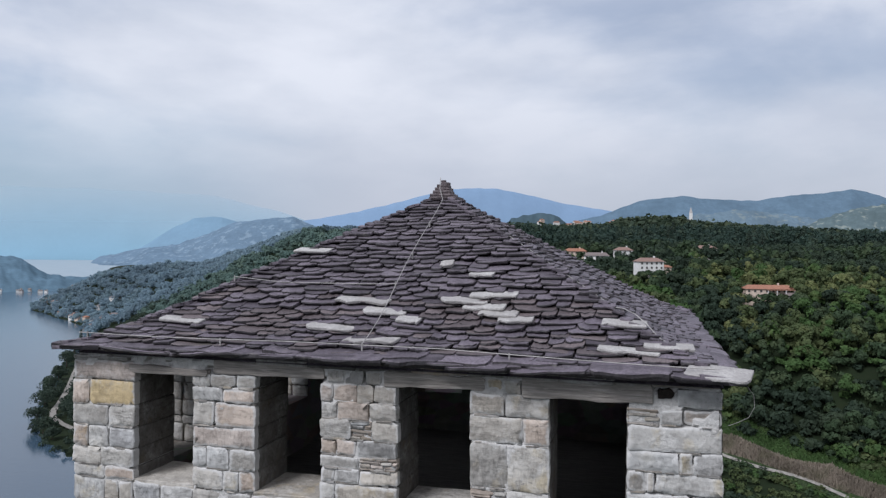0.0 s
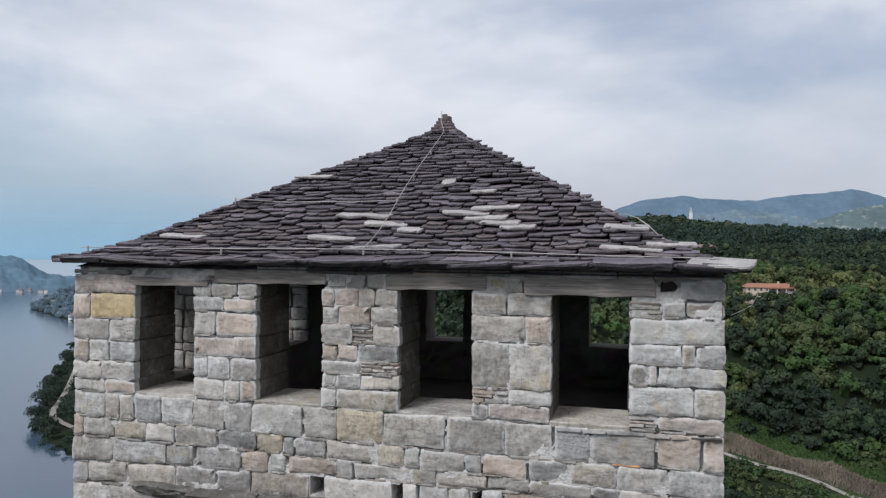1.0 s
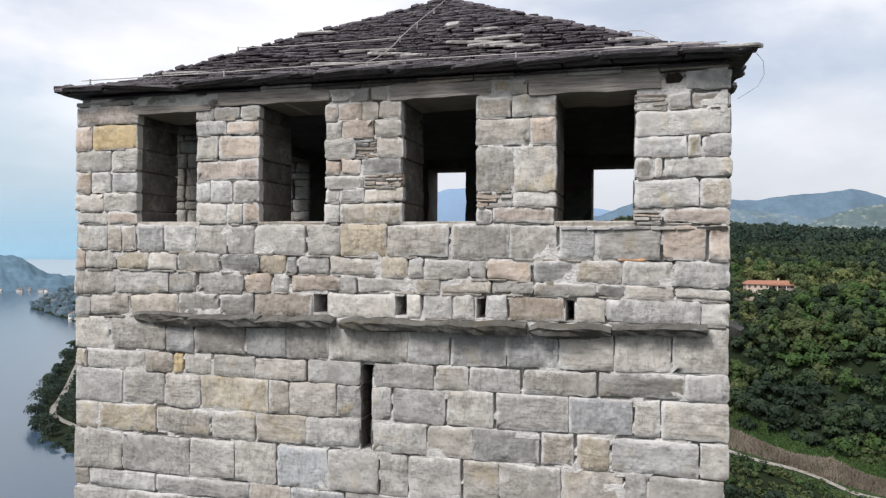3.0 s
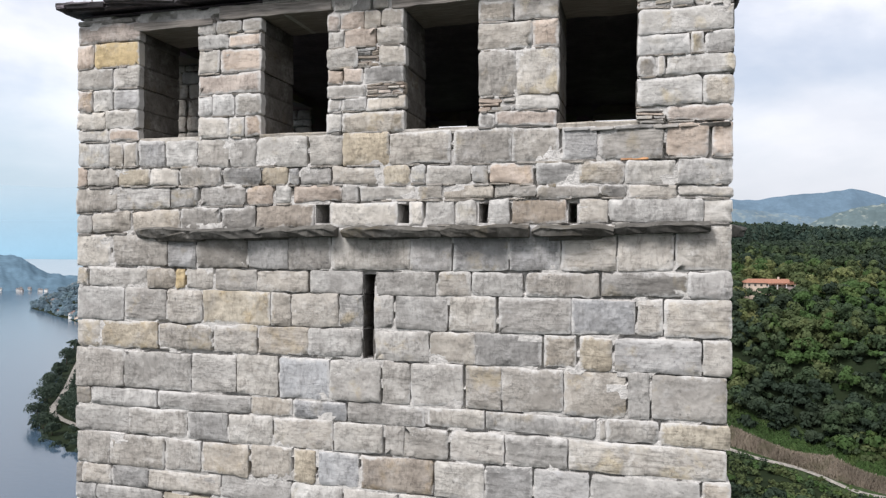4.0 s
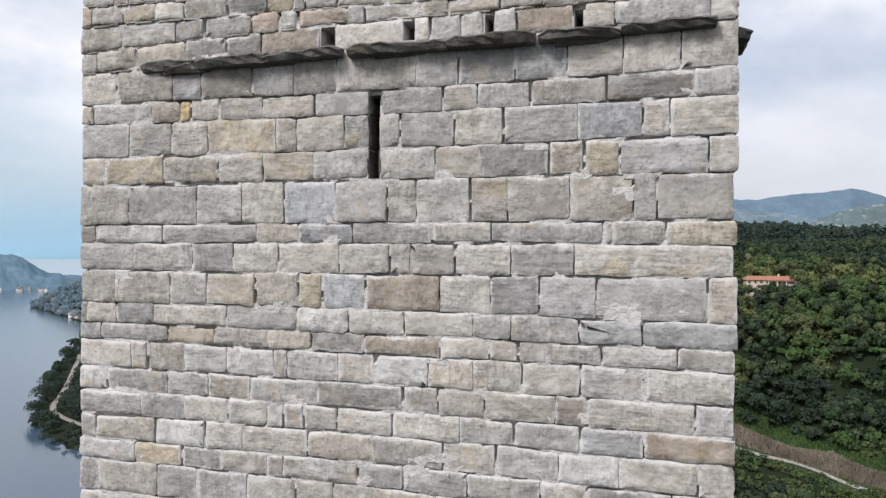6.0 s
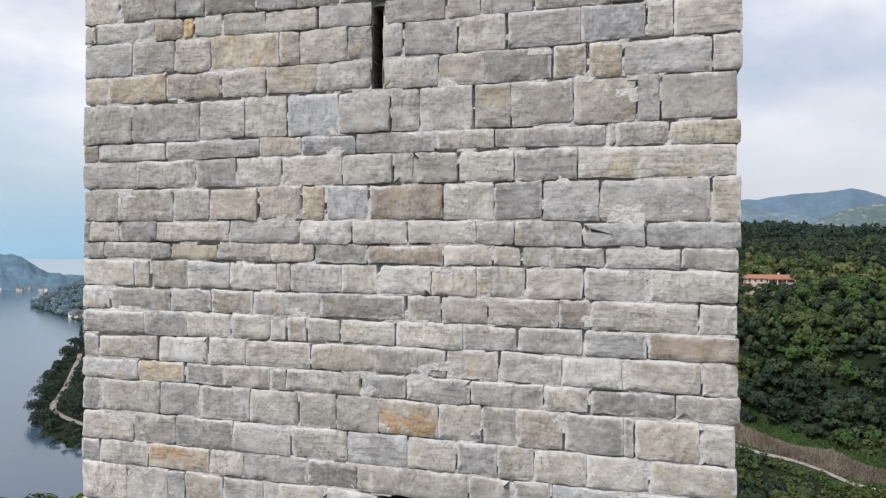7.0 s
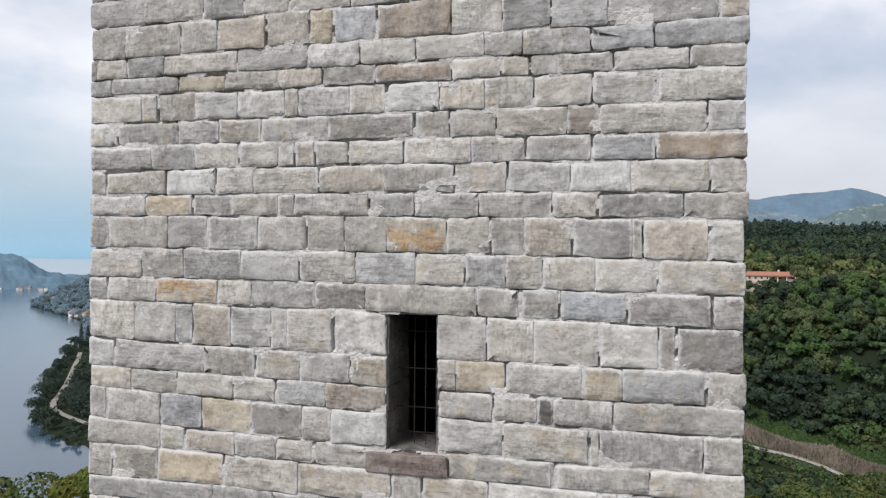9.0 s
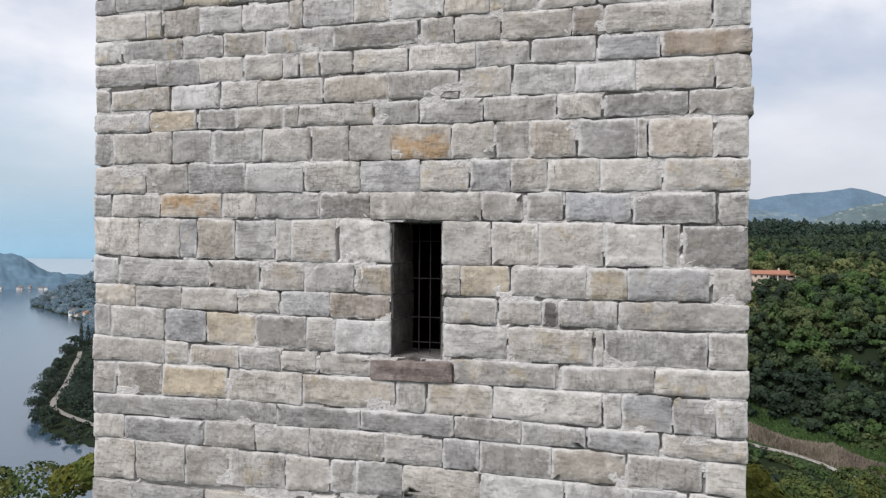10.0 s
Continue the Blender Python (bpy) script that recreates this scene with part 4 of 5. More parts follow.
def lay_stone(parent, code, *dims, smear=0.5, **kw):
    verts, faces = stone_shape(*dims, **kw)
    me = cloud_mesh("stone", verts, faces)
    ob = part_mesh("stone", me, STONE_MAT[code], parent)
    n = len(verts) // 4
    lime = []
    for i, (x, y, z) in enumerate(verts):
        spread = 0.55 + 0.75 * noise.noise(Vector((x * 2.1, z * 2.6, 4.4))) + 0.35 * noise.noise(Vector((x * 7.0, z * 7.0, 9.1)))
        low = 0.22 if z < 12.3 else 0.0
        lime.append(max(0.0, min(1.0, (spread + low) * 2 * smear)) * (1.0 if i < 2 * n else 0.85 if i < 3 * n else 0.0))
    for p in me.polygons:
        p.use_smooth = p.index == 0 or p.index > 2 * n
    me.attributes.new("lime", "FLOAT", "POINT").data.foreach_set("value", lime)
    return ob


JOINTS = []     # bed joints of the upper masonry, to be wedged with slivers


class Beds:
    """The bed line of the course laid last: a gentle curve over the width of the wall."""
    last = np.array([0.0, 0.0, SILL])


def bed(q, x):
    return q[0] * x * x + q[1] * x + q[2] + 0.004 * math.sin(x * 9.0 + q[2] * 40)


def course(left, middle, right, joints, codes):
    """One course, downwards from the one before: the heights of its bed, its upright joints and the tone of each block."""
    q = np.array([(left + right - 2 * middle) / (2 * HALF * HALF), (right - left) / (2 * HALF), middle])
    xs = [-HALF + rng.uniform(-0.004, 0.012), *joints, HALF - rng.uniform(-0.004, 0.012)]
    for x0, x1, code in zip(xs, xs[1:], codes):
        if code == "-":
            continue
        top = Beds.last
        lean = rng.uniform(-0.006, 0.006)
        at = middle
        parent = wall_top if at > 14.7 else wall_mid if at > 11.45 else wall_low
        depth = 0.30 if x0 < -2.8 or x1 > 2.8 else 0.16
        proud = rng.uniform(0.0055, 0.0105)
        if at > 14.7:
            JOINTS.append((x0, x1, lambda x, q=q: bed(q, x)))
            code = rng.choice("tpg") if code == "g" else code
        loose = {"gap": rng.uniform(0.004, 0.011), "rough": 1.35} if at > 14.75 and 0.05 < x1 - x0 < 0.52 else {"gap": rng.uniform(0.004, 0.011), "rough": rng.uniform(0.8, 1.5)}
        lay_stone(parent, code, x0 + lean, x1 + lean, bed(q, x0), bed(q, x1), bed(top, x0), bed(top, x1), depth, proud, **loose)
    Beds.last = q


course(15.37, 15.32, 15.33, (-2.54, -2.38, -2.23, -1.94, -1.60, -1.28, -1.00, -0.51, -0.20, 0.23, 0.77, 1.26, 1.63, 1.93, 2.41, 2.74), "wttbwtgwtogdgbdgg")
course(15.18, 15.16, 15.12, (-2.78, -2.44, -2.09, -1.79, -1.35, -0.95, -0.70, -0.59, -0.30, 0.17, 0.41, 0.55, 0.93, 1.08, 1.44, 1.77, 2.13, 2.50), "gtowtdobdgowtdgdtwg")
course(14.93, 15.02, 15.02, (-2.43, -1.88, -1.58, -1.11, -0.83, -0.66, -0.20, -0.04, 0.47, 0.69, 1.11, 1.45, 1.95, 2.15, 2.50), "ggddgwggggtgddgg")
course(14.73, 14.81, 14.83, (-2.72, -2.30, -1.77, -1.35, -1.01, -0.44, -0.31, 0.30, 0.40, 0.54, 0.79, 0.99, 1.06, 1.25, 1.70, 1.77, 2.00, 2.70), "gggddn-w-www-wn-gww")
course(14.44, 14.44, 14.48, (-2.51, -1.90, -1.60, -1.09, -0.69, -0.29, 0.42, 0.78, 1.24, 1.65, 2.07, 2.49), "wgbdddtbbbggw")
course(14.26, 14.24, 14.28, (-2.75, -2.12, -1.82, -1.71, -1.41, -1.00, -0.49, -0.00, 0.10, 0.65, 0.93, 1.37, 1.95, 2.59), "ggtytggg-gggddb")
course(13.94, 13.95, 13.98, (-2.36, -1.91, -1.54, -0.86, -0.67, -0.22, -0.00, 0.10, 0.28, 0.74, 1.15, 1.73, 2.22, 2.42), "gggotgg-ggwdbgt")
course(13.68, 13.69, 13.70, (-2.62, -1.99, -1.44, -0.98, -0.50, -0.00, 0.11, 0.58, 0.97, 1.51, 1.78, 2.05, 2.69), "goggtg-gtdtobg")
course(13.31, 13.33, 13.34, (-2.36, -1.64, -1.19, -0.78, -0.30, 0.17, 0.43, 0.89, 1.19, 1.68, 2.16, 2.33), "gggwbgggggtgd")
course(13.14, 13.16, 13.16, (-2.72, -2.00, -1.04, -0.63, -0.13, 0.56, 1.06, 1.94, 2.01, 2.40), "dgdtbdtgtgo")
course(12.89, 12.90, 12.92, (-2.30, -1.68, -1.27, -0.83, -0.26, 0.20, 0.37, 0.76, 1.21, 1.72), "ggdwgtggggw")
course(12.59, 12.60, 12.58, (-2.51, -1.91, -1.53, -1.05, -0.64, -0.41, -0.03, 0.63, 1.05, 1.45, 1.89, 2.70), "gggttobnwdbgt")
course(12.40, 12.40, 12.38, (-2.82, -2.49, -2.09, -1.34, -0.65, -0.16, 0.33, 0.91, 1.22, 1.75, 2.23), "dgdgdwggdbbb")
course(12.25, 12.23, 12.22, (-2.66, -1.94, -1.46, -0.92, -0.51, -0.02, 0.64, 1.05, 1.28, 1.50, 1.93, 2.48), "dgogtdngtgggd")
course(11.99, 11.98, 11.97, (-2.33, -2.15, -1.76, -1.33, -0.87, -0.74, -0.26, 0.07, 0.54, 0.92, 1.32, 1.77, 2.25), "wggwwgbgwttggw")
course(11.78, 11.76, 11.73, (-2.60, -1.93, -1.52, -1.09, -0.45, 0.33, 0.63, 1.02, 1.58, 1.83, 2.61), "wggtgdggtntg")
course(11.54, 11.55, 11.53, (-2.22, -1.76, -1.31, -0.93, -0.77, -0.58, -0.27, 0.23, 0.81, 1.26, 1.77, 2.25), "bggggttwwggbn")
course(11.32, 11.31, 11.28, (-2.72, -2.06, -1.54, -1.17, -0.54, 0.05, 0.67, 1.11, 1.61, 2.07, 2.64), "ggwggtdggwgg")
course(11.13, 11.11, 11.08, (-2.28, -1.79, -1.38, -0.92, -0.77, -0.08, 0.33, 0.87, 1.47, 1.81, 2.45), "godgdggdggdg")
course(10.83, 10.81, 10.77, (-2.68, -2.04, -1.62, -1.12, -0.65, -0.30, 0.08, 0.61, 0.97, 1.25, 1.62, 2.08, 2.16, 2.64), "dgdggggrwgtbwtw")
course(10.56, 10.54, 10.51, (-2.33, -1.87, -1.28, -0.72, -0.19, 0.35, 0.76, 1.10, 1.39, 1.81, 2.27), "ggdgwbgdgtwg")
course(10.34, 10.31, 10.26, (-2.68, -2.16, -1.52, -1.18, -0.56, -0.10, 0.87, 1.22, 1.53, 2.04, 2.67), "ggrggdtgdbdg")
course(9.98, 9.94, 9.94, (-2.40, -1.95, -1.77, -1.38, -0.99, -0.83, -0.40, 0.09, 0.54, 0.95, 1.33, 1.84, 2.28, 2.41), "wgbtgggw-gggwgd")
course(9.72, 9.68, 9.68, (-2.61, -1.65, -1.14, -0.70, -0.24, 0.09, 0.54, 0.70, 1.11, 1.72, 2.02, 2.63), "wgdggt-gogobg")
course(9.52, 9.46, 9.46, (-2.42, -1.94, -1.36, -0.93, -0.46, 0.09, 0.55, 1.00, 1.36, 1.49, 1.95), "tgggbn-ggvgg")
course(9.23, 9.17, 9.18, (-2.69, -2.11, -1.67, -1.18, -0.68, -0.41, 0.10, 0.55, 1.09, 1.77, 1.84, 2.61), "ggbodgw-wgggg")
course(8.99, 8.97, 8.96, (-2.10, -1.86, -1.34, -0.92, -0.57, -0.09, 0.63, 1.47, 1.51, 2.23), "twtggg-gggw")
course(8.68, 8.70, 8.67, (-2.63, -2.13, -1.44, -0.71, 0.14, 0.41, 0.97, 1.84, 1.98, 2.36, 2.67), "ggogtgtwgbbg")
course(8.48, 8.51, 8.49, (-1.56, -0.96, -0.17, 0.65, 1.21, 1.72, 2.27), "dgdddgbg")
course(8.26, 8.26, 8.23, (-2.55, -1.69, -1.17, -0.65, 0.04, 0.55, 0.86, 1.45, 2.02, 2.58), "wdggggbdtdw")
course(7.87, 7.97, 8.10, (-2.41, -1.88, -1.42, -0.88, -0.45, -0.21, 0.21, 0.87, 1.55, 2.07, 2.48), "tgggggdtwgdw")
# below the seen courses the same masonry goes on to the ground
def plain_courses():
    verts, faces, z = [], [], 7.86
    while z > -1.2:
        h, x = rng.uniform(0.2, 0.34), -HALF
        while x < HALF - 0.1:
            w = min(rng.uniform(0.25, 0.8), HALF - x)
            w = HALF - x if HALF - x - w < 0.15 else w
            v, f = stone_shape(x, x + w, z - h, z - h, z, z, 0.16, rng.uniform(0, 0.022))
            n = len(verts)
            verts += v
            faces += [tuple(i + n for i in p) for p in f]
            x += w
        z -= h
    ob = part_mesh("lower_masonry", cloud_mesh("lower_masonry", verts, faces), stone_material("stone_joined", STONE["g"], True), wall_low)
    tagged(ob, kind="stuff")


plain_courses()

# the piers between the openings: bed, top, joints, tones
PIERS = (
    (-2.90, -2.21, ((16.52, 16.70, (), "g"), (16.29, 16.52, (-2.71,), "ty"), (16.09, 16.29, (-2.50,), "gw"), (15.89, 16.09, (-2.73, -2.50), "twb"),
                    (15.72, 15.89, (-2.58,), "ww"), (15.60, 15.72, (-2.54,), "wt"))),
    (-1.60, -0.96, ((16.52, 16.64, (-1.42, -1.15), "ggg"), (16.39, 16.52, (-1.29,), "gg"), (16.17, 16.39, (-1.37,), "gt"), (15.98, 16.17, (), "t"), (15.79, 15.98, (-1.45, -1.22), "wwg"),
                    (15.60, 15.79, (-1.28, -1.12), "wwg"))),
    (-0.34, 0.36, ((16.47, 16.62, (-0.22, 0.0, 0.14), "gtgg"), (16.32, 16.47, (-0.18, 0.10), "ggg"), (16.15, 16.32, (-0.06, 0.13), "wsg"),
                   (16.01, 16.15, (-0.19, -0.01), "gtd"), (15.90, 16.01, (0.02,), "gs"), (15.78, 15.90, (-0.20, 0.02), "gdg"), (15.60, 15.78, (-0.20,), "wt"))),
    (0.975, 1.62, ((16.44, 16.62, (1.27,), "gg"), (16.22, 16.44, (1.41,), "tt"), (15.85, 16.22, (1.29,), "tw"), (15.73, 15.85, (1.28,), "sw"),
                   (15.60, 15.73, (1.12,), "dt"))),
    (2.205, 2.90, ((16.46, 16.58, (2.45, 2.62), "sdn"), (16.26, 16.46, (), "w"), (16.10, 16.26, (2.59, 2.69), "wwd"), (15.94, 16.10, (2.35, 2.42), "dgw"),
                   (15.72, 15.94, (2.68,), "wg"), (15.60, 15.72, (2.42,), "st"))),
)


def stacked_slivers(x0, x1, z0, z1):
    """A gap packed with thin split stones, unevenly stacked."""
    z = z0
    while z < z1 - 0.008:
        h = min(rng.uniform(0.022, 0.042), z1 - z)
        x = x0
        while x < x1 - 0.02:
            w = min(rng.uniform(0.09, 0.24), x1 - x)
            tilt = rng.uniform(-0.006, 0.006)
            lay_stone(wall_top, rng.choice("pndtp"), x, x + w, z + tilt, z - tilt, z + h + tilt, z + h - tilt, 0.06, rng.uniform(-0.008, 0.016), gap=0.003, rough=1.5, smear=0.2)
            x += w
        z += h


for x0, x1, rows in PIERS:
    for z0, z1, joints, codes in rows:
        xs = [x0 + rng.uniform(-0.006, 0.006), *joints, x1 + rng.uniform(-0.006, 0.006)]
        for a, b, code in zip(xs, xs[1:], codes):
            if code == "s":
                stacked_slivers(a, b, z0, z1)
                code = "n"
            code = {"g": rng.choice("ptg"), "t": rng.choice("pt")}.get(code, code)
            tilt = rng.uniform(-0.008, 0.008)
            JOINTS.append((a, b, lambda x, z=z0: z))
            side = a == xs[0] or b == xs[-1]
            cut = rng.uniform(0.045, 0.075)
            lay_stone(wall_top, code, a, b, z0 + tilt, z0 - tilt, z1 + tilt, z1 - tilt, cut if side else 0.2, -0.02 if code == "n" else rng.uniform(0.005, 0.014), gap=rng.uniform(0.002, 0.007), rough=1.2, smear=0.75)
            if side:    # the block behind it in the reveal, its shade put into the colour
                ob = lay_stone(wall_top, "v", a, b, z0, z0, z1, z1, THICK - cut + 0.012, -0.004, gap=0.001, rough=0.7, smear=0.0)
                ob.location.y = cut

x = 1.66
while x < 2.84:     # flat dark stones levelling the bed beneath the last opening and pier
    w = rng.uniform(0.12, 0.32)
    lay_stone(wall_top, rng.choice("ndv"), x, min(x + w, 2.88), 15.545, 15.55, 15.578, 15.585, 0.12, rng.uniform(0.012, 0.028), gap=0.003, rough=1.6, smear=0.1)
    x += w
# the band over the piers, under the eaves: thin flat stones, plaster at one end; dark tones stand for the eave shadow
x = -0.95
while x < HALF - 0.05:
    w = min(rng.uniform(0.16, 0.5), HALF - x)
    for z0, z1 in ((16.745, 16.80),):
        lay_stone(wall_top, rng.choice("dnvd"), x, x + w, z0, z0 + rng.uniform(-0.01, 0.01), z1, z1, 0.2, rng.uniform(0.008, 0.03), gap=0.001, rough=1.6, smear=0.0)
    x += w
# lintels
for x0, x1, z0, z1 in ((-2.28, -1.44, 16.605, 16.685), (-1.38, -0.30, 16.64, 16.765), (0.24, 1.10, 16.62, 16.755), (1.40, 2.40, 16.60, 16.775)):
    v, f = stone_shape(x0, x1, z0, z0 + 0.01, z1, z1 - 0.015, THICK, 0.016, gap=0.002, rough=1.4)
    part_mesh("lintel", cloud_mesh("lintel", v, f), SILVERED, wall_top, "weathered grey timber lintel over the opening")
for x0, x1, z0, z1, code in ((-2.9, -2.30, 16.70, 16.745, "g"), (-0.28, -0.12, 16.63, 16.74, "g"), (-0.12, 0.06, 16.62, 16.74, "d"), (0.07, 0.22, 16.63, 16.74, "t"),
                            (1.11, 1.24, 16.63, 16.74, "o"), (1.25, 1.39, 16.62, 16.74, "t"), (2.57, 2.9, 16.60, 16.74, "d")):
    lay_stone(wall_top, code, x0, x1, z0, z0, z1, z1, 0.2, rng.uniform(0, 0.015))

# block set in the beam socket, the hole's darkness put into its brown
v, f = stone_shape(2.425, 2.555, 16.615, 16.625, 16.735, 16.73, 0.35, -0.01, gap=0.006, rough=1.8)
part_mesh("socket_fill", cloud_mesh("socket_fill", v, f), plain("shaded_socket_timber", (0.030, 0.022, 0.018), 0.95, 0, 0.3, 30), wall_top, "dark timber block in a beam socket, coloured for the hole's shade")

# slivers of split stone wedged into the joints of the upper masonry
def chinking():
    verts, faces = [], []
    for _ in range(420):
        x0, x1, at = rng.choice(JOINTS)
        w, h = min(rng.uniform(0.05, 0.2), 0.8 * (x1 - x0)), rng.uniform(0.010, 0.024)
        x = rng.uniform(x0, x1 - w)
        z = at(x + w / 2) - h / 2 + rng.uniform(-0.004, 0.004)
        if z < 15.02 and any(a - 0.05 < x + w and x < b + 0.05 for a, b in PUTLOG):
            continue
        v, f = stone_shape(x, x + w, z, z + rng.uniform(-0.004, 0.004), z + h, z + h + rng.uniform(-0.004, 0.004), 0.1, rng.uniform(0.006, 0.014), gap=0.001, rough=0.8)
        n = len(verts)
        verts += v
        faces += [tuple(i + n for i in p) for p in f]
    ob = part_mesh("chinking", cloud_mesh("chinking", verts, faces), stone_material("sliver_stone", (0.29, 0.275, 0.255), True, 0.3), wall_top)
    tagged(ob, "thin stone slivers wedged in the joints", kind="stuff")
    v, f = stone_shape(2.09, 2.30, 15.315, 15.315, 15.343, 15.343, 0.1, 0.016, gap=0.001)
    part_mesh("tile_sliver", cloud_mesh("tile_sliver", v, f), stone_material("orange_tile", (0.48, 0.26, 0.13)), wall_top, "orange tile sliver set in the joint")


chinking()

# mortar-smeared sills
for a, b in OPEN_X:
    v, f = stone_shape(a - 0.02, b + 0.02, SILL - 0.03, SILL - 0.03, SILL + 0.02, SILL + 0.02, THICK, -0.002, gap=0.0)
    part_mesh("sill", cloud_mesh("sill", v, f), STONE_MAT["t"], wall_top, "worn mortar-smeared stone sill")

# the projecting ledge under the belfry: split slabs with broken edges
def ledge_slab(x0, x1, z0, z1, reach):
    """One slab from x0 to x1: worn top sloping outwards, a broken front in two beds and a hollow underside."""
    n = max(5, round((x1 - x0) / 0.08))
    top, out, thick = rng.uniform(-0.008, 0.008), 0.0, 0.0
    verts, faces, m = [], [], 7
    for i in range(n + 1):
        f = i / n
        x = x0 + (x1 - x0) * f + rng.uniform(-0.008, 0.008)
        z = z0 + (z1 - z0) * f
        out = 0.7 * out + rng.uniform(-0.020, 0.020)
        thick = 0.6 * thick + rng.uniform(-0.012, 0.012)
        end = 0.03 if i in (0, n) else 0.0
        y = -(1.2 * reach + out - end)
        h = 0.070 + thick - end * 0.5
        split = rng.uniform(0.35, 0.65)
        verts += [(x, 0.12, z + h + 0.022), (x, 0.4 * y, z + h + 0.012 + rng.uniform(-0.005, 0.005)), (x, y + 0.008, z + h - 0.006 + top), (x, y, z + h - 0.018 + top),
                  (x, y + rng.uniform(0.006, 0.02), z + h * split - 0.006), (x, y + rng.uniform(0.018, 0.05), z - 0.006 + rng.uniform(-0.005, 0.005)), (x, 0.12, z - 0.02)]
    for i in range(n):
        for k in range(m):
            a, b = i * m + k, i * m + (k + 1) % m
            faces.append((a, b, b + m, a + m))
    faces += [tuple(range(m))[::-1], tuple(range(n * m, n * m + m))]
    return cloud_mesh("ledge_slab", verts, faces)


for x0, x1, z0, z1, reach in ((-2.22, -1.56, 14.715, 14.705, 0.085), (-1.60, -0.93, 14.70, 14.72, 0.11), (-0.97, -0.22, 14.72, 14.735, 0.12), (-0.16, 0.69, 14.725, 14.735, 0.12),
                              (0.70, 1.41, 14.735, 14.735, 0.13), (1.425, 2.05, 14.74, 14.75, 0.12), (2.06, 2.74, 14.76, 14.78, 0.10)):
    part_mesh("ledge_slab", ledge_slab(x0, x1, z0, z1, reach), LEDGE, wall_mid, "weathered dark stone drip slab")
for x0, x1, z0 in ((-2.05, -1.45, 14.68), (-1.15, -0.65, 14.695), (0.05, 0.5, 14.705), (1.55, 2.0, 14.71)):
    part_mesh("ledge_slab", ledge_slab(x0, x1, z0, z0 + 0.008, 0.055), LEDGE, wall_mid)
ob = part_mesh("ledge_slab", ledge_slab(-0.3, 0.3, 14.70, 14.70, 0.11), LEDGE, wall_mid)
ob.matrix_local = pose(2.885, 0.5, 0.05, 0, 0, 90)

# the window: red stone sill, dressed lintel course above, iron grille
v, f = stone_shape(-0.085, 0.635, 8.96, 8.965, 9.13, 9.145, 0.3, 0.035, gap=0.003)
part_mesh("window_sill", cloud_mesh("window_sill", v, f), stone_material("reddish_sill_stone", (0.25, 0.205, 0.185)), wall_low, "worn reddish stone sill")
# lining stones of the recess, shade painted into their dark colour
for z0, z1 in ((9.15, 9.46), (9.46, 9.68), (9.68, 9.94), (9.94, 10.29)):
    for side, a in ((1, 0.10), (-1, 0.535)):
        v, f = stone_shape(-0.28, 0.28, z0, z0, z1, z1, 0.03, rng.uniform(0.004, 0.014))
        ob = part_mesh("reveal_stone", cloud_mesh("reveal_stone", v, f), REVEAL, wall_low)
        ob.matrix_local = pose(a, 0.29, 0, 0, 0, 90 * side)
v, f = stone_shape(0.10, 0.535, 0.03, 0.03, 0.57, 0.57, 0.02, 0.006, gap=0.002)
ob = part_mesh("reveal_stone", cloud_mesh("reveal_stone", v, f), REVEAL, wall_low, "dark stone floor of the window recess, coloured for its shade")
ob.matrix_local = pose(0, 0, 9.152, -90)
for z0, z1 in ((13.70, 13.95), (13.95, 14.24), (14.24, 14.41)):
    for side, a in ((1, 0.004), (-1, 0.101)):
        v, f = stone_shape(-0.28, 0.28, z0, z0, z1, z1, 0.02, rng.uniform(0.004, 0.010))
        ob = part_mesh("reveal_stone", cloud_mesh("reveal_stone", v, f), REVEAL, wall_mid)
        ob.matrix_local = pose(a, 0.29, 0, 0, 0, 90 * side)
grille = thing("window_grille", "rusty iron grille set in the window opening", "grille", (0.3175, 0.22, 9.13))


def rod(name, p, q, r, material, parent, sides=6):
    bm = bmesh.new()
    p, q = Vector(p), Vector(q)
    m = Matrix.Translation((p + q) / 2) @ (q - p).to_track_quat("Z", "Y").to_matrix().to_4x4()
    bmesh.ops.create_cone(bm, cap_ends=True, segments=sides, radius1=r, radius2=r, depth=(q - p).length, matrix=m)
    return part(name, bm, material, parent, smooth=False)


for x in (-0.045, 0.055, 0.15):
    rod("upright_bar", (x, 0, 0.0), (x, 0, 1.17), 0.0045, IRON, grille)
for z in (0.13, 0.345, 0.68, 1.0):
    rod("cross_bar", (-0.23, 0.006, z), (0.23, 0.006, z), 0.004, IRON, grille)

# other walls, floors and deck
left_wall = part_mesh("side_wall", wall_core(0.0, DEEP - 2 * THICK, -1.5, PLATE, THICK, [(a, b, SILL, HEAD) for a, b in ((0.13, 0.73), (1.37, 1.98), (2.69, 3.30), (3.93, 4.53))], 0.25, 0.02, 0.01), RUBBLE, tower)
LEFT_AT = pose(-HALF, DEEP - THICK, 0, 0, 0, -90)
left_wall.matrix_local = LEFT_AT
right_wall = part_mesh("side_wall", wall_core(0.0, DEEP - 2 * THICK, -1.5, PLATE, THICK, [(a, b, SILL, HEAD) for a, b in ((0.13, 0.73), (1.37, 1.98), (2.69, 3.30), (3.93, 4.53))], 0.25, 0.02, 0.01), RUBBLE, tower)
right_wall.matrix_local = pose(HALF, THICK, 0, 0, 0, 90)
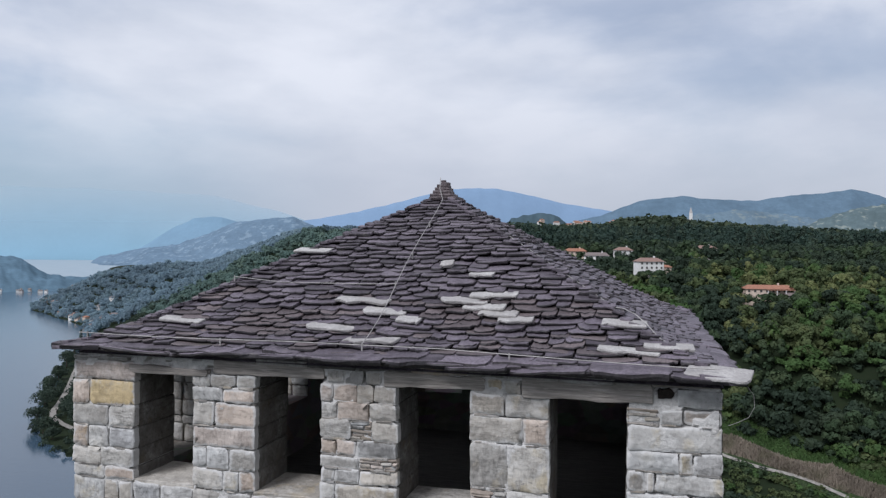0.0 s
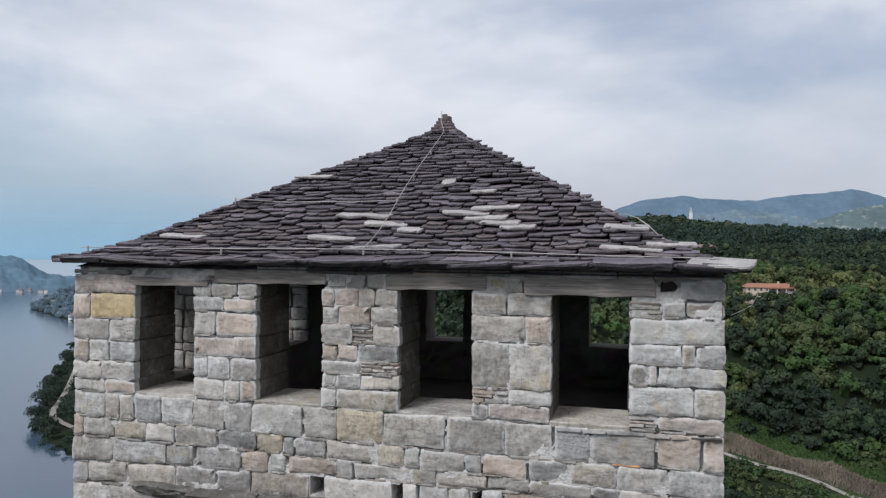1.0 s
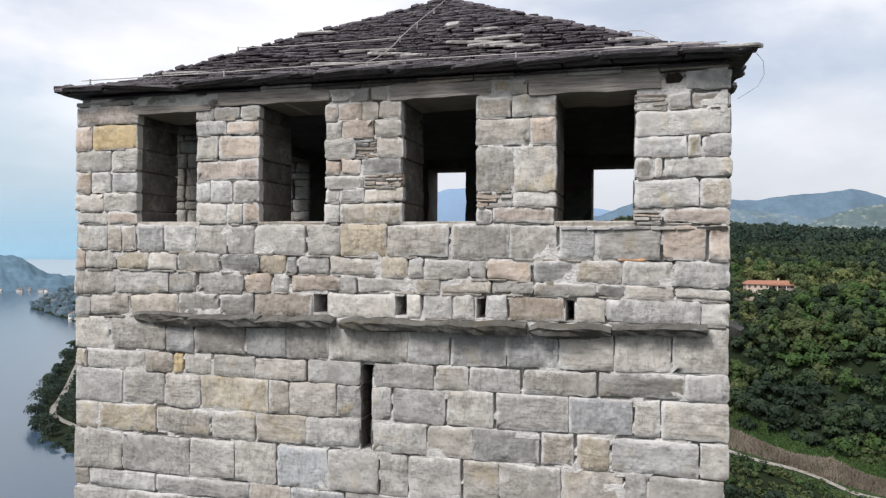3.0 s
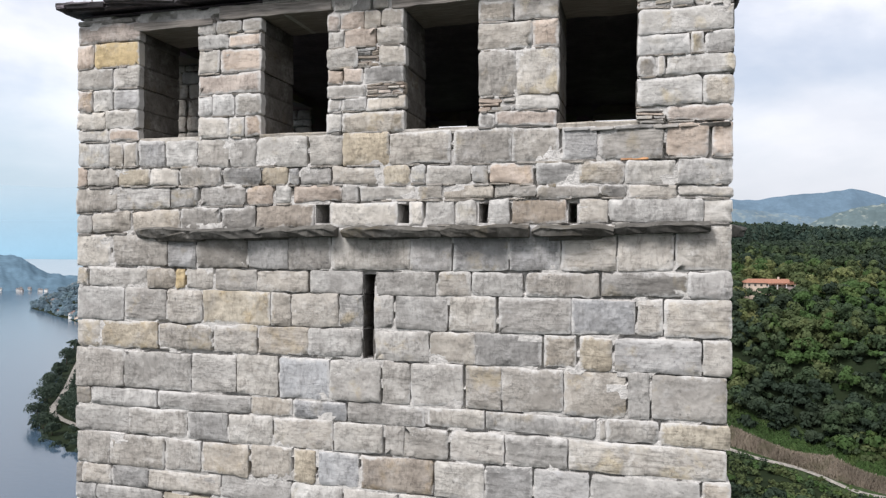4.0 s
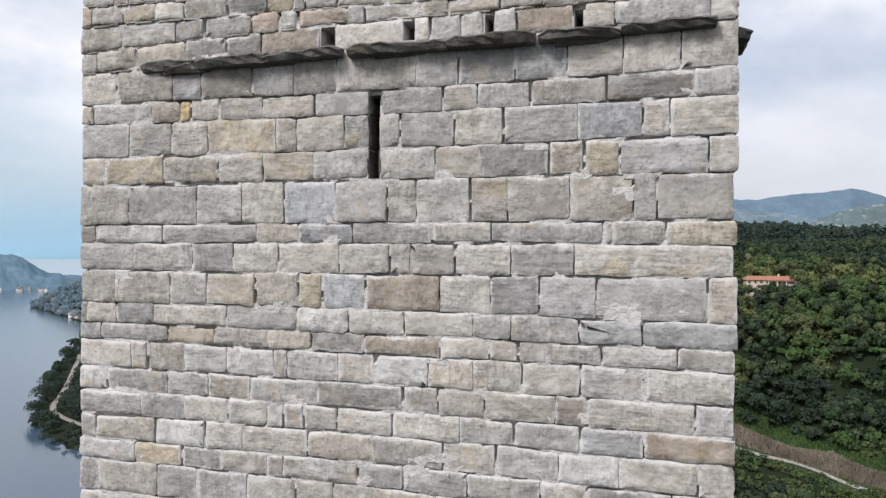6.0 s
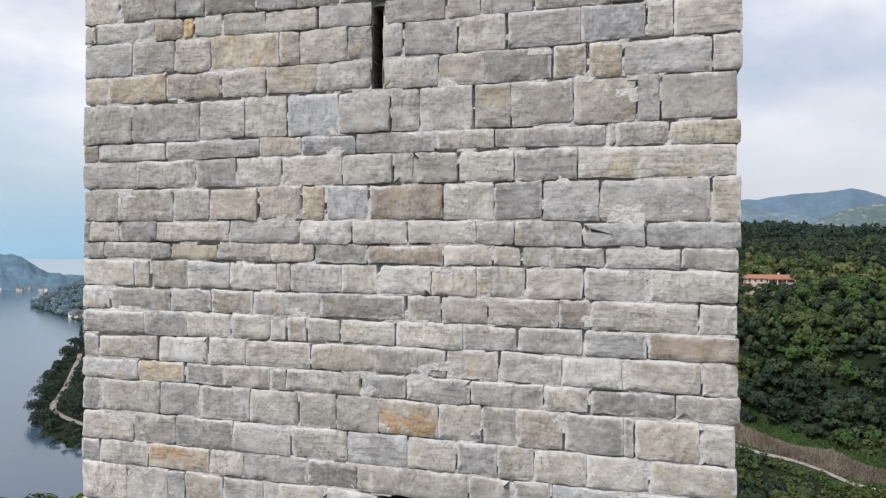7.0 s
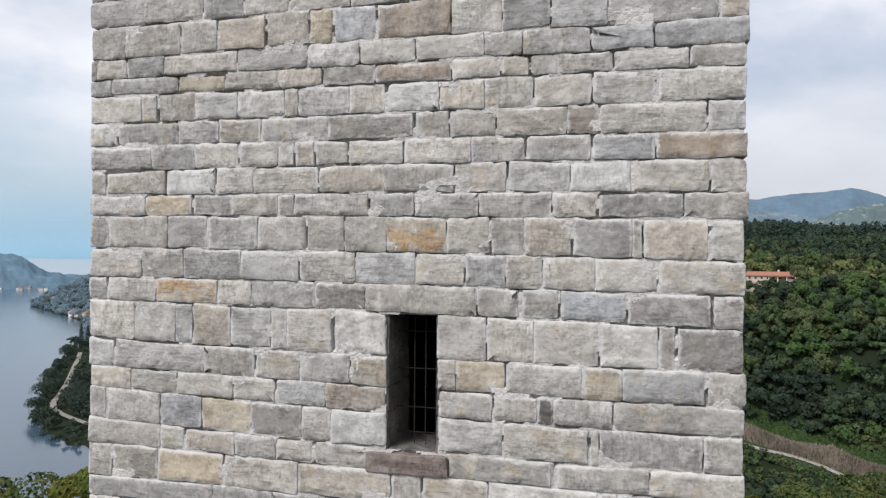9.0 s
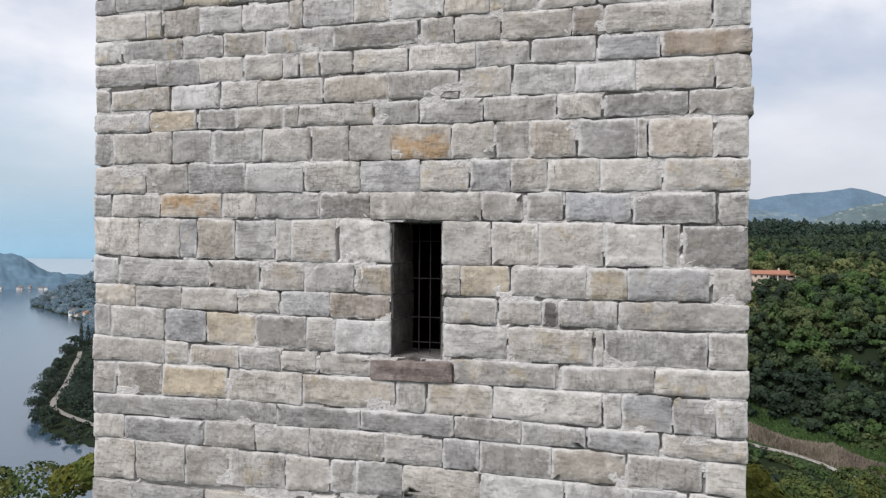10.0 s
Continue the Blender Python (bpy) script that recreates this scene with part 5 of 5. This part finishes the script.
rear_wall = part_mesh("rear_wall", wall_core(-HALF, HALF, -1.5, PLATE, THICK, [(a, b, SILL - 0.11, HEAD) for a, b in ((-2.16, -1.55), (-0.97, -0.36), (0.34, 0.94), (1.57, 2.19))], 0.12, 0.03, 0.01), RUBBLE, tower)
rear_wall.matrix_local = pose(0, DEEP - THICK, 0)
bm = bmesh.new()
box(bm, -HALF + THICK, HALF - THICK, THICK, DEEP - THICK, 14.78, 14.9)
part("belfry_floor", bm, WOOD, tower, "dark timber floor inside")
bm = bmesh.new()
box(bm, -HALF + 0.05, HALF - 0.05, 0.05, DEEP - 0.05, PLATE, PLATE + 0.05)
part("roof_deck", bm, WOOD, tower, "dark timber roof deck")

# reveal stones of the side wall's openings, seen through the front
for a in (0.57 + 4.66 - 0.13 - 0.6, 0.57 + 4.66 - 1.37 - 0.61, 0.57 + 4.66 - 2.69 - 0.61, 0.57 + 4.66 - 3.93 - 0.6):
    z = SILL
    while z < HEAD - 0.03:
        h = min(rng.uniform(0.09, 0.2), HEAD - z)
        xa = -HALF + rng.uniform(0.22, 0.34)
        for x0, x1 in ((-HALF, xa), (xa, -HALF + THICK)):
            ob = lay_stone(left_wall, rng.choice("gtwg"), x0, x1, z, z, z + h, z + h, 0.1, rng.uniform(0.0, 0.03), gap=0.008, rough=1.4)
            ob.matrix_local = LEFT_AT.inverted() @ pose(0, a + 0.595, 0)
        z += h

# ---- the stone-slab roof ----
APEX = Vector((-0.03, 2.88, 0))
CORNERS = [Vector((-2.99, -0.17, 0)), Vector((3.04, -0.19, 0)), Vector((3.06, 5.97, 0)), Vector((-3.01, 5.97, 0))]


def roof_z(s):
    return table(s, (0, 16.825), (0.14, 16.995), (0.25, 17.165), (0.39, 17.42), (0.55, 17.695), (0.735, 18.01), (0.91, 18.31), (1.0, 18.47))


bm = bmesh.new()
levels = [0.0, 0.14, 0.25, 0.39, 0.55, 0.735, 0.91, 1.0]
rings = [[bm.verts.new((c + (APEX - c) * min(max(s, 0.045), 0.995)) + Vector((0, 0, roof_z(s) - 0.085 + (0.03 if s == 0 else 0)))) for c in CORNERS] for s in levels]
for a, b in zip(rings, rings[1:]):
    for i in range(4):
        bm.faces.new((a[i], a[(i + 1) % 4], b[(i + 1) % 4], b[i]))
bm.faces.new(rings[0][::-1])
bm.faces.new(rings[-1])
roof = part("roof", bm, SLATE[0], tower, "four-sided roof of rough dark stone slabs")


def slab_template(seed, jag=1.0):
    """A flat split slab, 1 x 1 x 1, lower edge at y = 0: worn round in front, cracked off unevenly, with a slight fall of the top."""
    r = random.Random(seed)
    side = r.uniform(0.05, 0.16)
    belly = r.uniform(0.0, 0.05)
    base = [(-0.5, side + 0.12), (-0.47, side * 0.55), (-0.38, 0.02 + belly * 0.5), (-0.2, 0.0), (0.0, -belly), (0.2, 0.0), (0.37, 0.02 + belly * 0.5), (0.47, side * 0.55), (0.5, side + 0.14), (0.49, 1.0), (-0.49, 1.0)]
    n = len(base)
    skew = r.uniform(-0.09, 0.09)
    pts = [(x + r.uniform(-0.02, 0.02), y + jag * r.uniform(-0.055, 0.055) + skew * x * 2) for x, y in base[:9]] + base[9:]
    lean, fall = r.uniform(-0.12, 0.12), r.uniform(-0.1, 0.1)
    top = lambda x, y: 0.95 + lean * x * 2 + fall * (y - 0.5)
    verts = [(x * 0.98, y + 0.03 + r.uniform(0.0, 0.04), 0.0) for x, y in pts]
    verts += [(x, y + r.uniform(-0.01, 0.02), 0.45 + r.uniform(-0.1, 0.1)) for x, y in pts]
    verts += [(x * 0.985, y + 0.012, top(x, y) - 0.10 + r.uniform(-0.06, 0.06)) for x, y in pts]
    verts += [(x * 0.95, 0.5 + (y - 0.5) * 0.93 + r.uniform(-0.01, 0.01), top(x, y) + r.uniform(-0.03, 0.03)) for x, y in pts]
    faces = [tuple(range(n - 1, -1, -1)), tuple(range(3 * n, 4 * n))]
    for i in range(n):
        k = (i + 1) % n
        for q in (0, n, 2 * n):
            faces.append((q + i, q + k, q + n + k, q + n + i))
    return verts, faces


TEMPLATES = [slab_template(100 + i) for i in range(16)] + [slab_template(200 + i, 4.0) for i in range(8)]
SLAB_MESH = {}


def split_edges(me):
    """The broken front edges of slabs are darker than their tops."""
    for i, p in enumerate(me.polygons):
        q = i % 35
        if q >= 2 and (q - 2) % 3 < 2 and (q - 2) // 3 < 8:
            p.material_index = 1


PALE_SPOTS = ((-0.26, 0.298, 0.55), (0.73, 0.312, 0.44), (1.00, 0.340, 0.46), (0.94, 0.284, 0.40), (1.09, 0.260, 0.36), (1.25, 0.236, 0.32), (0.02, 0.252, 0.41), (0.28, 0.216, 0.23), (-0.42, 0.168, 0.47), (0.04, 0.112, 0.51), (0.81, 0.442, 0.25), (2.18, 0.234, 0.38), (2.22, 0.116, 0.49), (2.53, 0.142, 0.39), (2.40, 0.024, 0.33), (-1.99, 0.176, 0.48), (-1.17, 0.568, 0.41))
REDDISH = ((-0.9, 0.2), (1.0, 0.28), (0.3, 0.4), (1.6, 0.3), (0.7, 0.3))


def slab_object(k, tone, m):
    key = (k, tone)
    if key not in SLAB_MESH:
        me = cloud_mesh("roof_slab", *TEMPLATES[k])
        me.materials.append(SLATE[tone])
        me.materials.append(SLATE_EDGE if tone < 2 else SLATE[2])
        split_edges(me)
        SLAB_MESH[key] = me
    ob = new("roof_slab", SLAB_MESH[key])
    ob.parent = roof
    ob.matrix_local = m
    if tone == 2:
        ob["label"] = "pale fresh-split stone slab"
    return ob


def lay_roof():
    rr = random.Random(21)
    joined_v, joined_f, made = [], [], 0
    for face in range(4):
        a, b = CORNERS[face], CORNERS[(face + 1) % 4]
        along = (b - a).normalized()
        up_flat = Vector((-along.y, along.x, 0))
        run = 3.06
        s, row = -0.012, 0
        while s < 0.985:
            expose = (0.105 if row == 0 else 0.125 if row == 1 else rr.uniform(0.074, 0.094)) / 3.45
            left, right = a + (APEX - a) * max(s, 0), b + (APEX - b) * max(s, 0)
            length = (right - left).length
            x = -0.02
            big = row < 2
            while x < length - 0.03:
                w = rr.uniform(0.45, 0.85) if row == 0 else rr.uniform(0.28, 0.62) if big else rr.choice((rr.uniform(0.12, 0.2), rr.uniform(0.18, 0.28), rr.uniform(0.24, 0.40)))
                w = min(w, max(0.10, length + 0.02 - x))
                ds = rr.uniform(-0.010, 0.010) if big else rr.uniform(-0.007, 0.007)
                at = left + along * (x + w / 2) + up_flat * (ds * run)
                sc = max(0, s + ds)
                z0, z1 = roof_z(sc), roof_z(min(1, sc + 0.08))
                slope = math.atan2(z1 - z0, 0.08 * run)
                thick = rr.uniform(0.018, 0.035) * (1.8 if big else 1.0)
                deep = min(rr.uniform(0.24, 0.34) + (0.12 if big else 0), max(0.1, (1 - sc) * 3.0), 0.10 + 0.9 * max(0, min(x, length - x - w)))
                tilt = slope - (rr.uniform(0.22, 0.34) if big else rr.uniform(0.26, 0.36))
                yaw = math.atan2(along.y, along.x) + (rr.uniform(-0.07, 0.07) if big else rr.uniform(-0.05, 0.05))
                m = Matrix.Translation(at + Vector((0, 0, z0 - 0.022 + rr.uniform(0, 0.018 if big else 0.009)))) @ Matrix.Rotation(yaw, 4, "Z") @ Matrix.Rotation(tilt, 4, "X") @ Matrix.Rotation(rr.uniform(-0.07, 0.07) if big else rr.uniform(-0.055, 0.055), 4, "Y") @ Matrix.Diagonal((w * (0.99 if big else 0.985), deep, thick, 1))
                k = rr.randrange(16)
                if face == 0 and row == 1 and x + w > length - 0.42:        # the pale corner slab lies here
                    x += w
                    continue
                if face == 0 and made < 280:
                    px, ps = at.x, sc + 0.4 * expose
                    brown = rr.random() < 0.3 or any(abs(px - q[0]) < 0.4 and abs(ps - q[1]) < 0.05 and rr.random() < 0.6 for q in REDDISH)
                    slab_object(k, 1 if brown and not big else 0, m)
                    made += 1
                else:
                    v, f = TEMPLATES[k]
                    n = len(joined_v)
                    joined_v += [m @ Vector(p) for p in v]
                    joined_f += [tuple(i + n for i in p) for p in f]
                x += w + rr.uniform(0.0, 0.012)
            s += expose
            row += 1
    # paler slabs split off and lying loose on the courses
    for x, s, w in PALE_SPOTS:
        turn = rr.uniform(-0.07, 0.07)
        slope = math.atan2(roof_z(s + 0.08) - roof_z(s), 0.08 * 3.06)
        m = Matrix.Translation(Vector((x, -0.18 + 3.06 * (s - 0.014), roof_z(s) - 0.010))) @ Matrix.Rotation(turn, 4, "Z") @ Matrix.Rotation(slope - 0.30, 4, "X") @ Matrix.Rotation(rr.uniform(-0.05, 0.05), 4, "Y") @ Matrix.Diagonal((w, 0.15, 0.028, 1))
        slab_object(16 + rr.randrange(8), 2, m)
    corner = Matrix.Translation(Vector((2.82, -0.19, 16.835))) @ Matrix.Rotation(-0.28, 4, "Z") @ Matrix.Rotation(0.20, 4, "X") @ Matrix.Rotation(0.05, 4, "Y") @ Matrix.Diagonal((0.46, 0.27, 0.034, 1))
    slab_object(3, 2, corner)
    # a lower layer of eave slabs, bedded on the wall heads
    for face in range(4):
        a, b = CORNERS[face], CORNERS[(face + 1) % 4]
        along = (b - a).normalized()
        inward = Vector((-along.y, along.x, 0))
        for layer, (inset, z) in enumerate(((0.015, 16.835), (0.06, 16.805))):
            x = inset
            while x < (b - a).length - inset - 0.05:
                w = min(rr.uniform(0.3, 0.7), (b - a).length - inset - x)
                m = Matrix.Translation(a + along * (x + w / 2) + inward * (inset + rr.uniform(-0.012, 0.012)) + Vector((0, 0, z))) @ Matrix.Rotation(math.atan2(along.y, along.x), 4, "Z") @ Matrix.Rotation(0.05, 4, "X") @ Matrix.Diagonal((w * 1.01, 0.3, 0.032, 1))
                v, f = TEMPLATES[rr.randrange(16)]
                n = len(joined_v)
                joined_v += [m @ Vector(p) for p in v]
                joined_f += [tuple(i + n for i in p) for p in f]
                x += w
    ob = part_mesh("slab_covering", cloud_mesh("slab_covering", joined_v, joined_f), SLATE_JOINED, roof)
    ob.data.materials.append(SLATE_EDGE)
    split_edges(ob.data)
    tagged(ob, "rough dark stone slabs of the farther roof sides", kind="stuff")
    # cap stones on the point
    for z, r, h in ((18.36, 0.185, 0.045), (18.40, 0.15, 0.045), (18.44, 0.12, 0.045), (18.48, 0.095, 0.04), (18.515, 0.075, 0.04), (18.55, 0.05, 0.04), (18.585, 0.028, 0.03)):
        v, f = TEMPLATES[rr.randrange(16)]
        m = Matrix.Translation((APEX.x + rr.uniform(-0.015, 0.015), APEX.y - r, z)) @ Matrix.Rotation(rr.uniform(-0.06, 0.06), 4, "Z") @ Matrix.Diagonal((2 * r, 2 * r, h, 1))
        cap = part_mesh("cap_stone", cloud_mesh("cap_stone", [m @ Vector(p) for p in v], f), SLATE[1], roof, "stacked cap stone")


lay_roof()


def cable(name, points, r, material, parent=None):
    cu = bpy.data.curves.new(name, "CURVE")
    cu.dimensions, cu.bevel_depth, cu.bevel_resolution = "3D", r, 1
    sp = cu.splines.new("POLY")
    sp.points.add(len(points) - 1)
    for p, q in zip(sp.points, points):
        p.co = (*q, 1)
    tmp = bpy.data.objects.new(name, cu)
    me = bpy.data.meshes.new_from_object(tmp)
    bpy.data.objects.remove(tmp)
    return part_mesh(name, me, material, parent)


def on_roof(x, s, up=0.05):
    return Vector((x, -0.18 + 3.06 * s, roof_z(s) + up))


conductor = thing("lightning_cable", "thin grey lightning conductor cable laid over the roof", "cable", (0, 0, 0))
cable("down_cable", [Vector((-0.06, 2.80, 18.64)), Vector((-0.04, 2.70, 18.50))] + [on_roof(0.02 + 0.012 * math.sin(9 * s), s, 0.06) for s in (0.9, 0.82, 0.735, 0.63, 0.526, 0.45, 0.371, 0.28, 0.186, 0.12, 0.063)], 0.0045, CABLE, conductor)
cable("eave_cable", [on_roof(x, s, 0.055) for x, s in ((-2.85, 0.062), (-2.4, 0.058), (-1.9, 0.056), (-1.32, 0.058), (-0.72, 0.063), (0.03, 0.063), (0.72, 0.062), (1.2, 0.052), (1.74, 0.042), (2.3, 0.033), (2.85, 0.028))], 0.0045, CABLE, conductor)
cable("upper_cable", [on_roof(x, s, 0.055) for x, s in ((-1.79, 0.385), (-1.2, 0.361), (-0.34, 0.361), (0.02, 0.365))], 0.004, CABLE, conductor)
cable("hip_cable", [(c := CORNERS[1] + (APEX - CORNERS[1]) * s) + Vector((0.02, 0, roof_z(s) - 0.015 + (0.07 * math.sin((s - 0.2) * 26) if 0.2 < s < 0.32 else 0))) for s in [0.02 + 0.03 * i for i in range(26)]], 0.004, CABLE, conductor)
cable("corner_loop", [(3.03, -0.12, 16.83), (3.09, -0.12, 16.75), (3.10, -0.1, 16.66), (3.06, -0.1, 16.58), (2.98, -0.08, 16.53), (2.925, -0.06, 16.50)], 0.002, CABLE, conductor)
for x, s in ((0.0, 0.371), (0.02, 0.53), (0.02, 0.735), (0.03, 0.063), (-1.32, 0.058), (-2.75, 0.06), (1.3, 0.05), (-1.79, 0.385)):
    p = on_roof(x, s, 0.055)
    rod("cable_clip", p - Vector((0, 0, 0.05)), p + Vector((0, 0, 0.012)), 0.007, CABLE, conductor)
v, f = stone_shape(-0.06, 0.07, 0.0, 0.03, 0.10, 0.13, 0.03, 0.0, rough=1.6)
loose = part_mesh("loose_stone", cloud_mesh("loose_stone", v, f), SLATE[2])
loose.matrix_world = Matrix.Translation(on_roof(0.43, 0.455, 0.07)) @ pose(0, 0, 0, -55, 8, 0)
tagged(loose, "pale loose stone chip lying on the roof slabs", "stone")
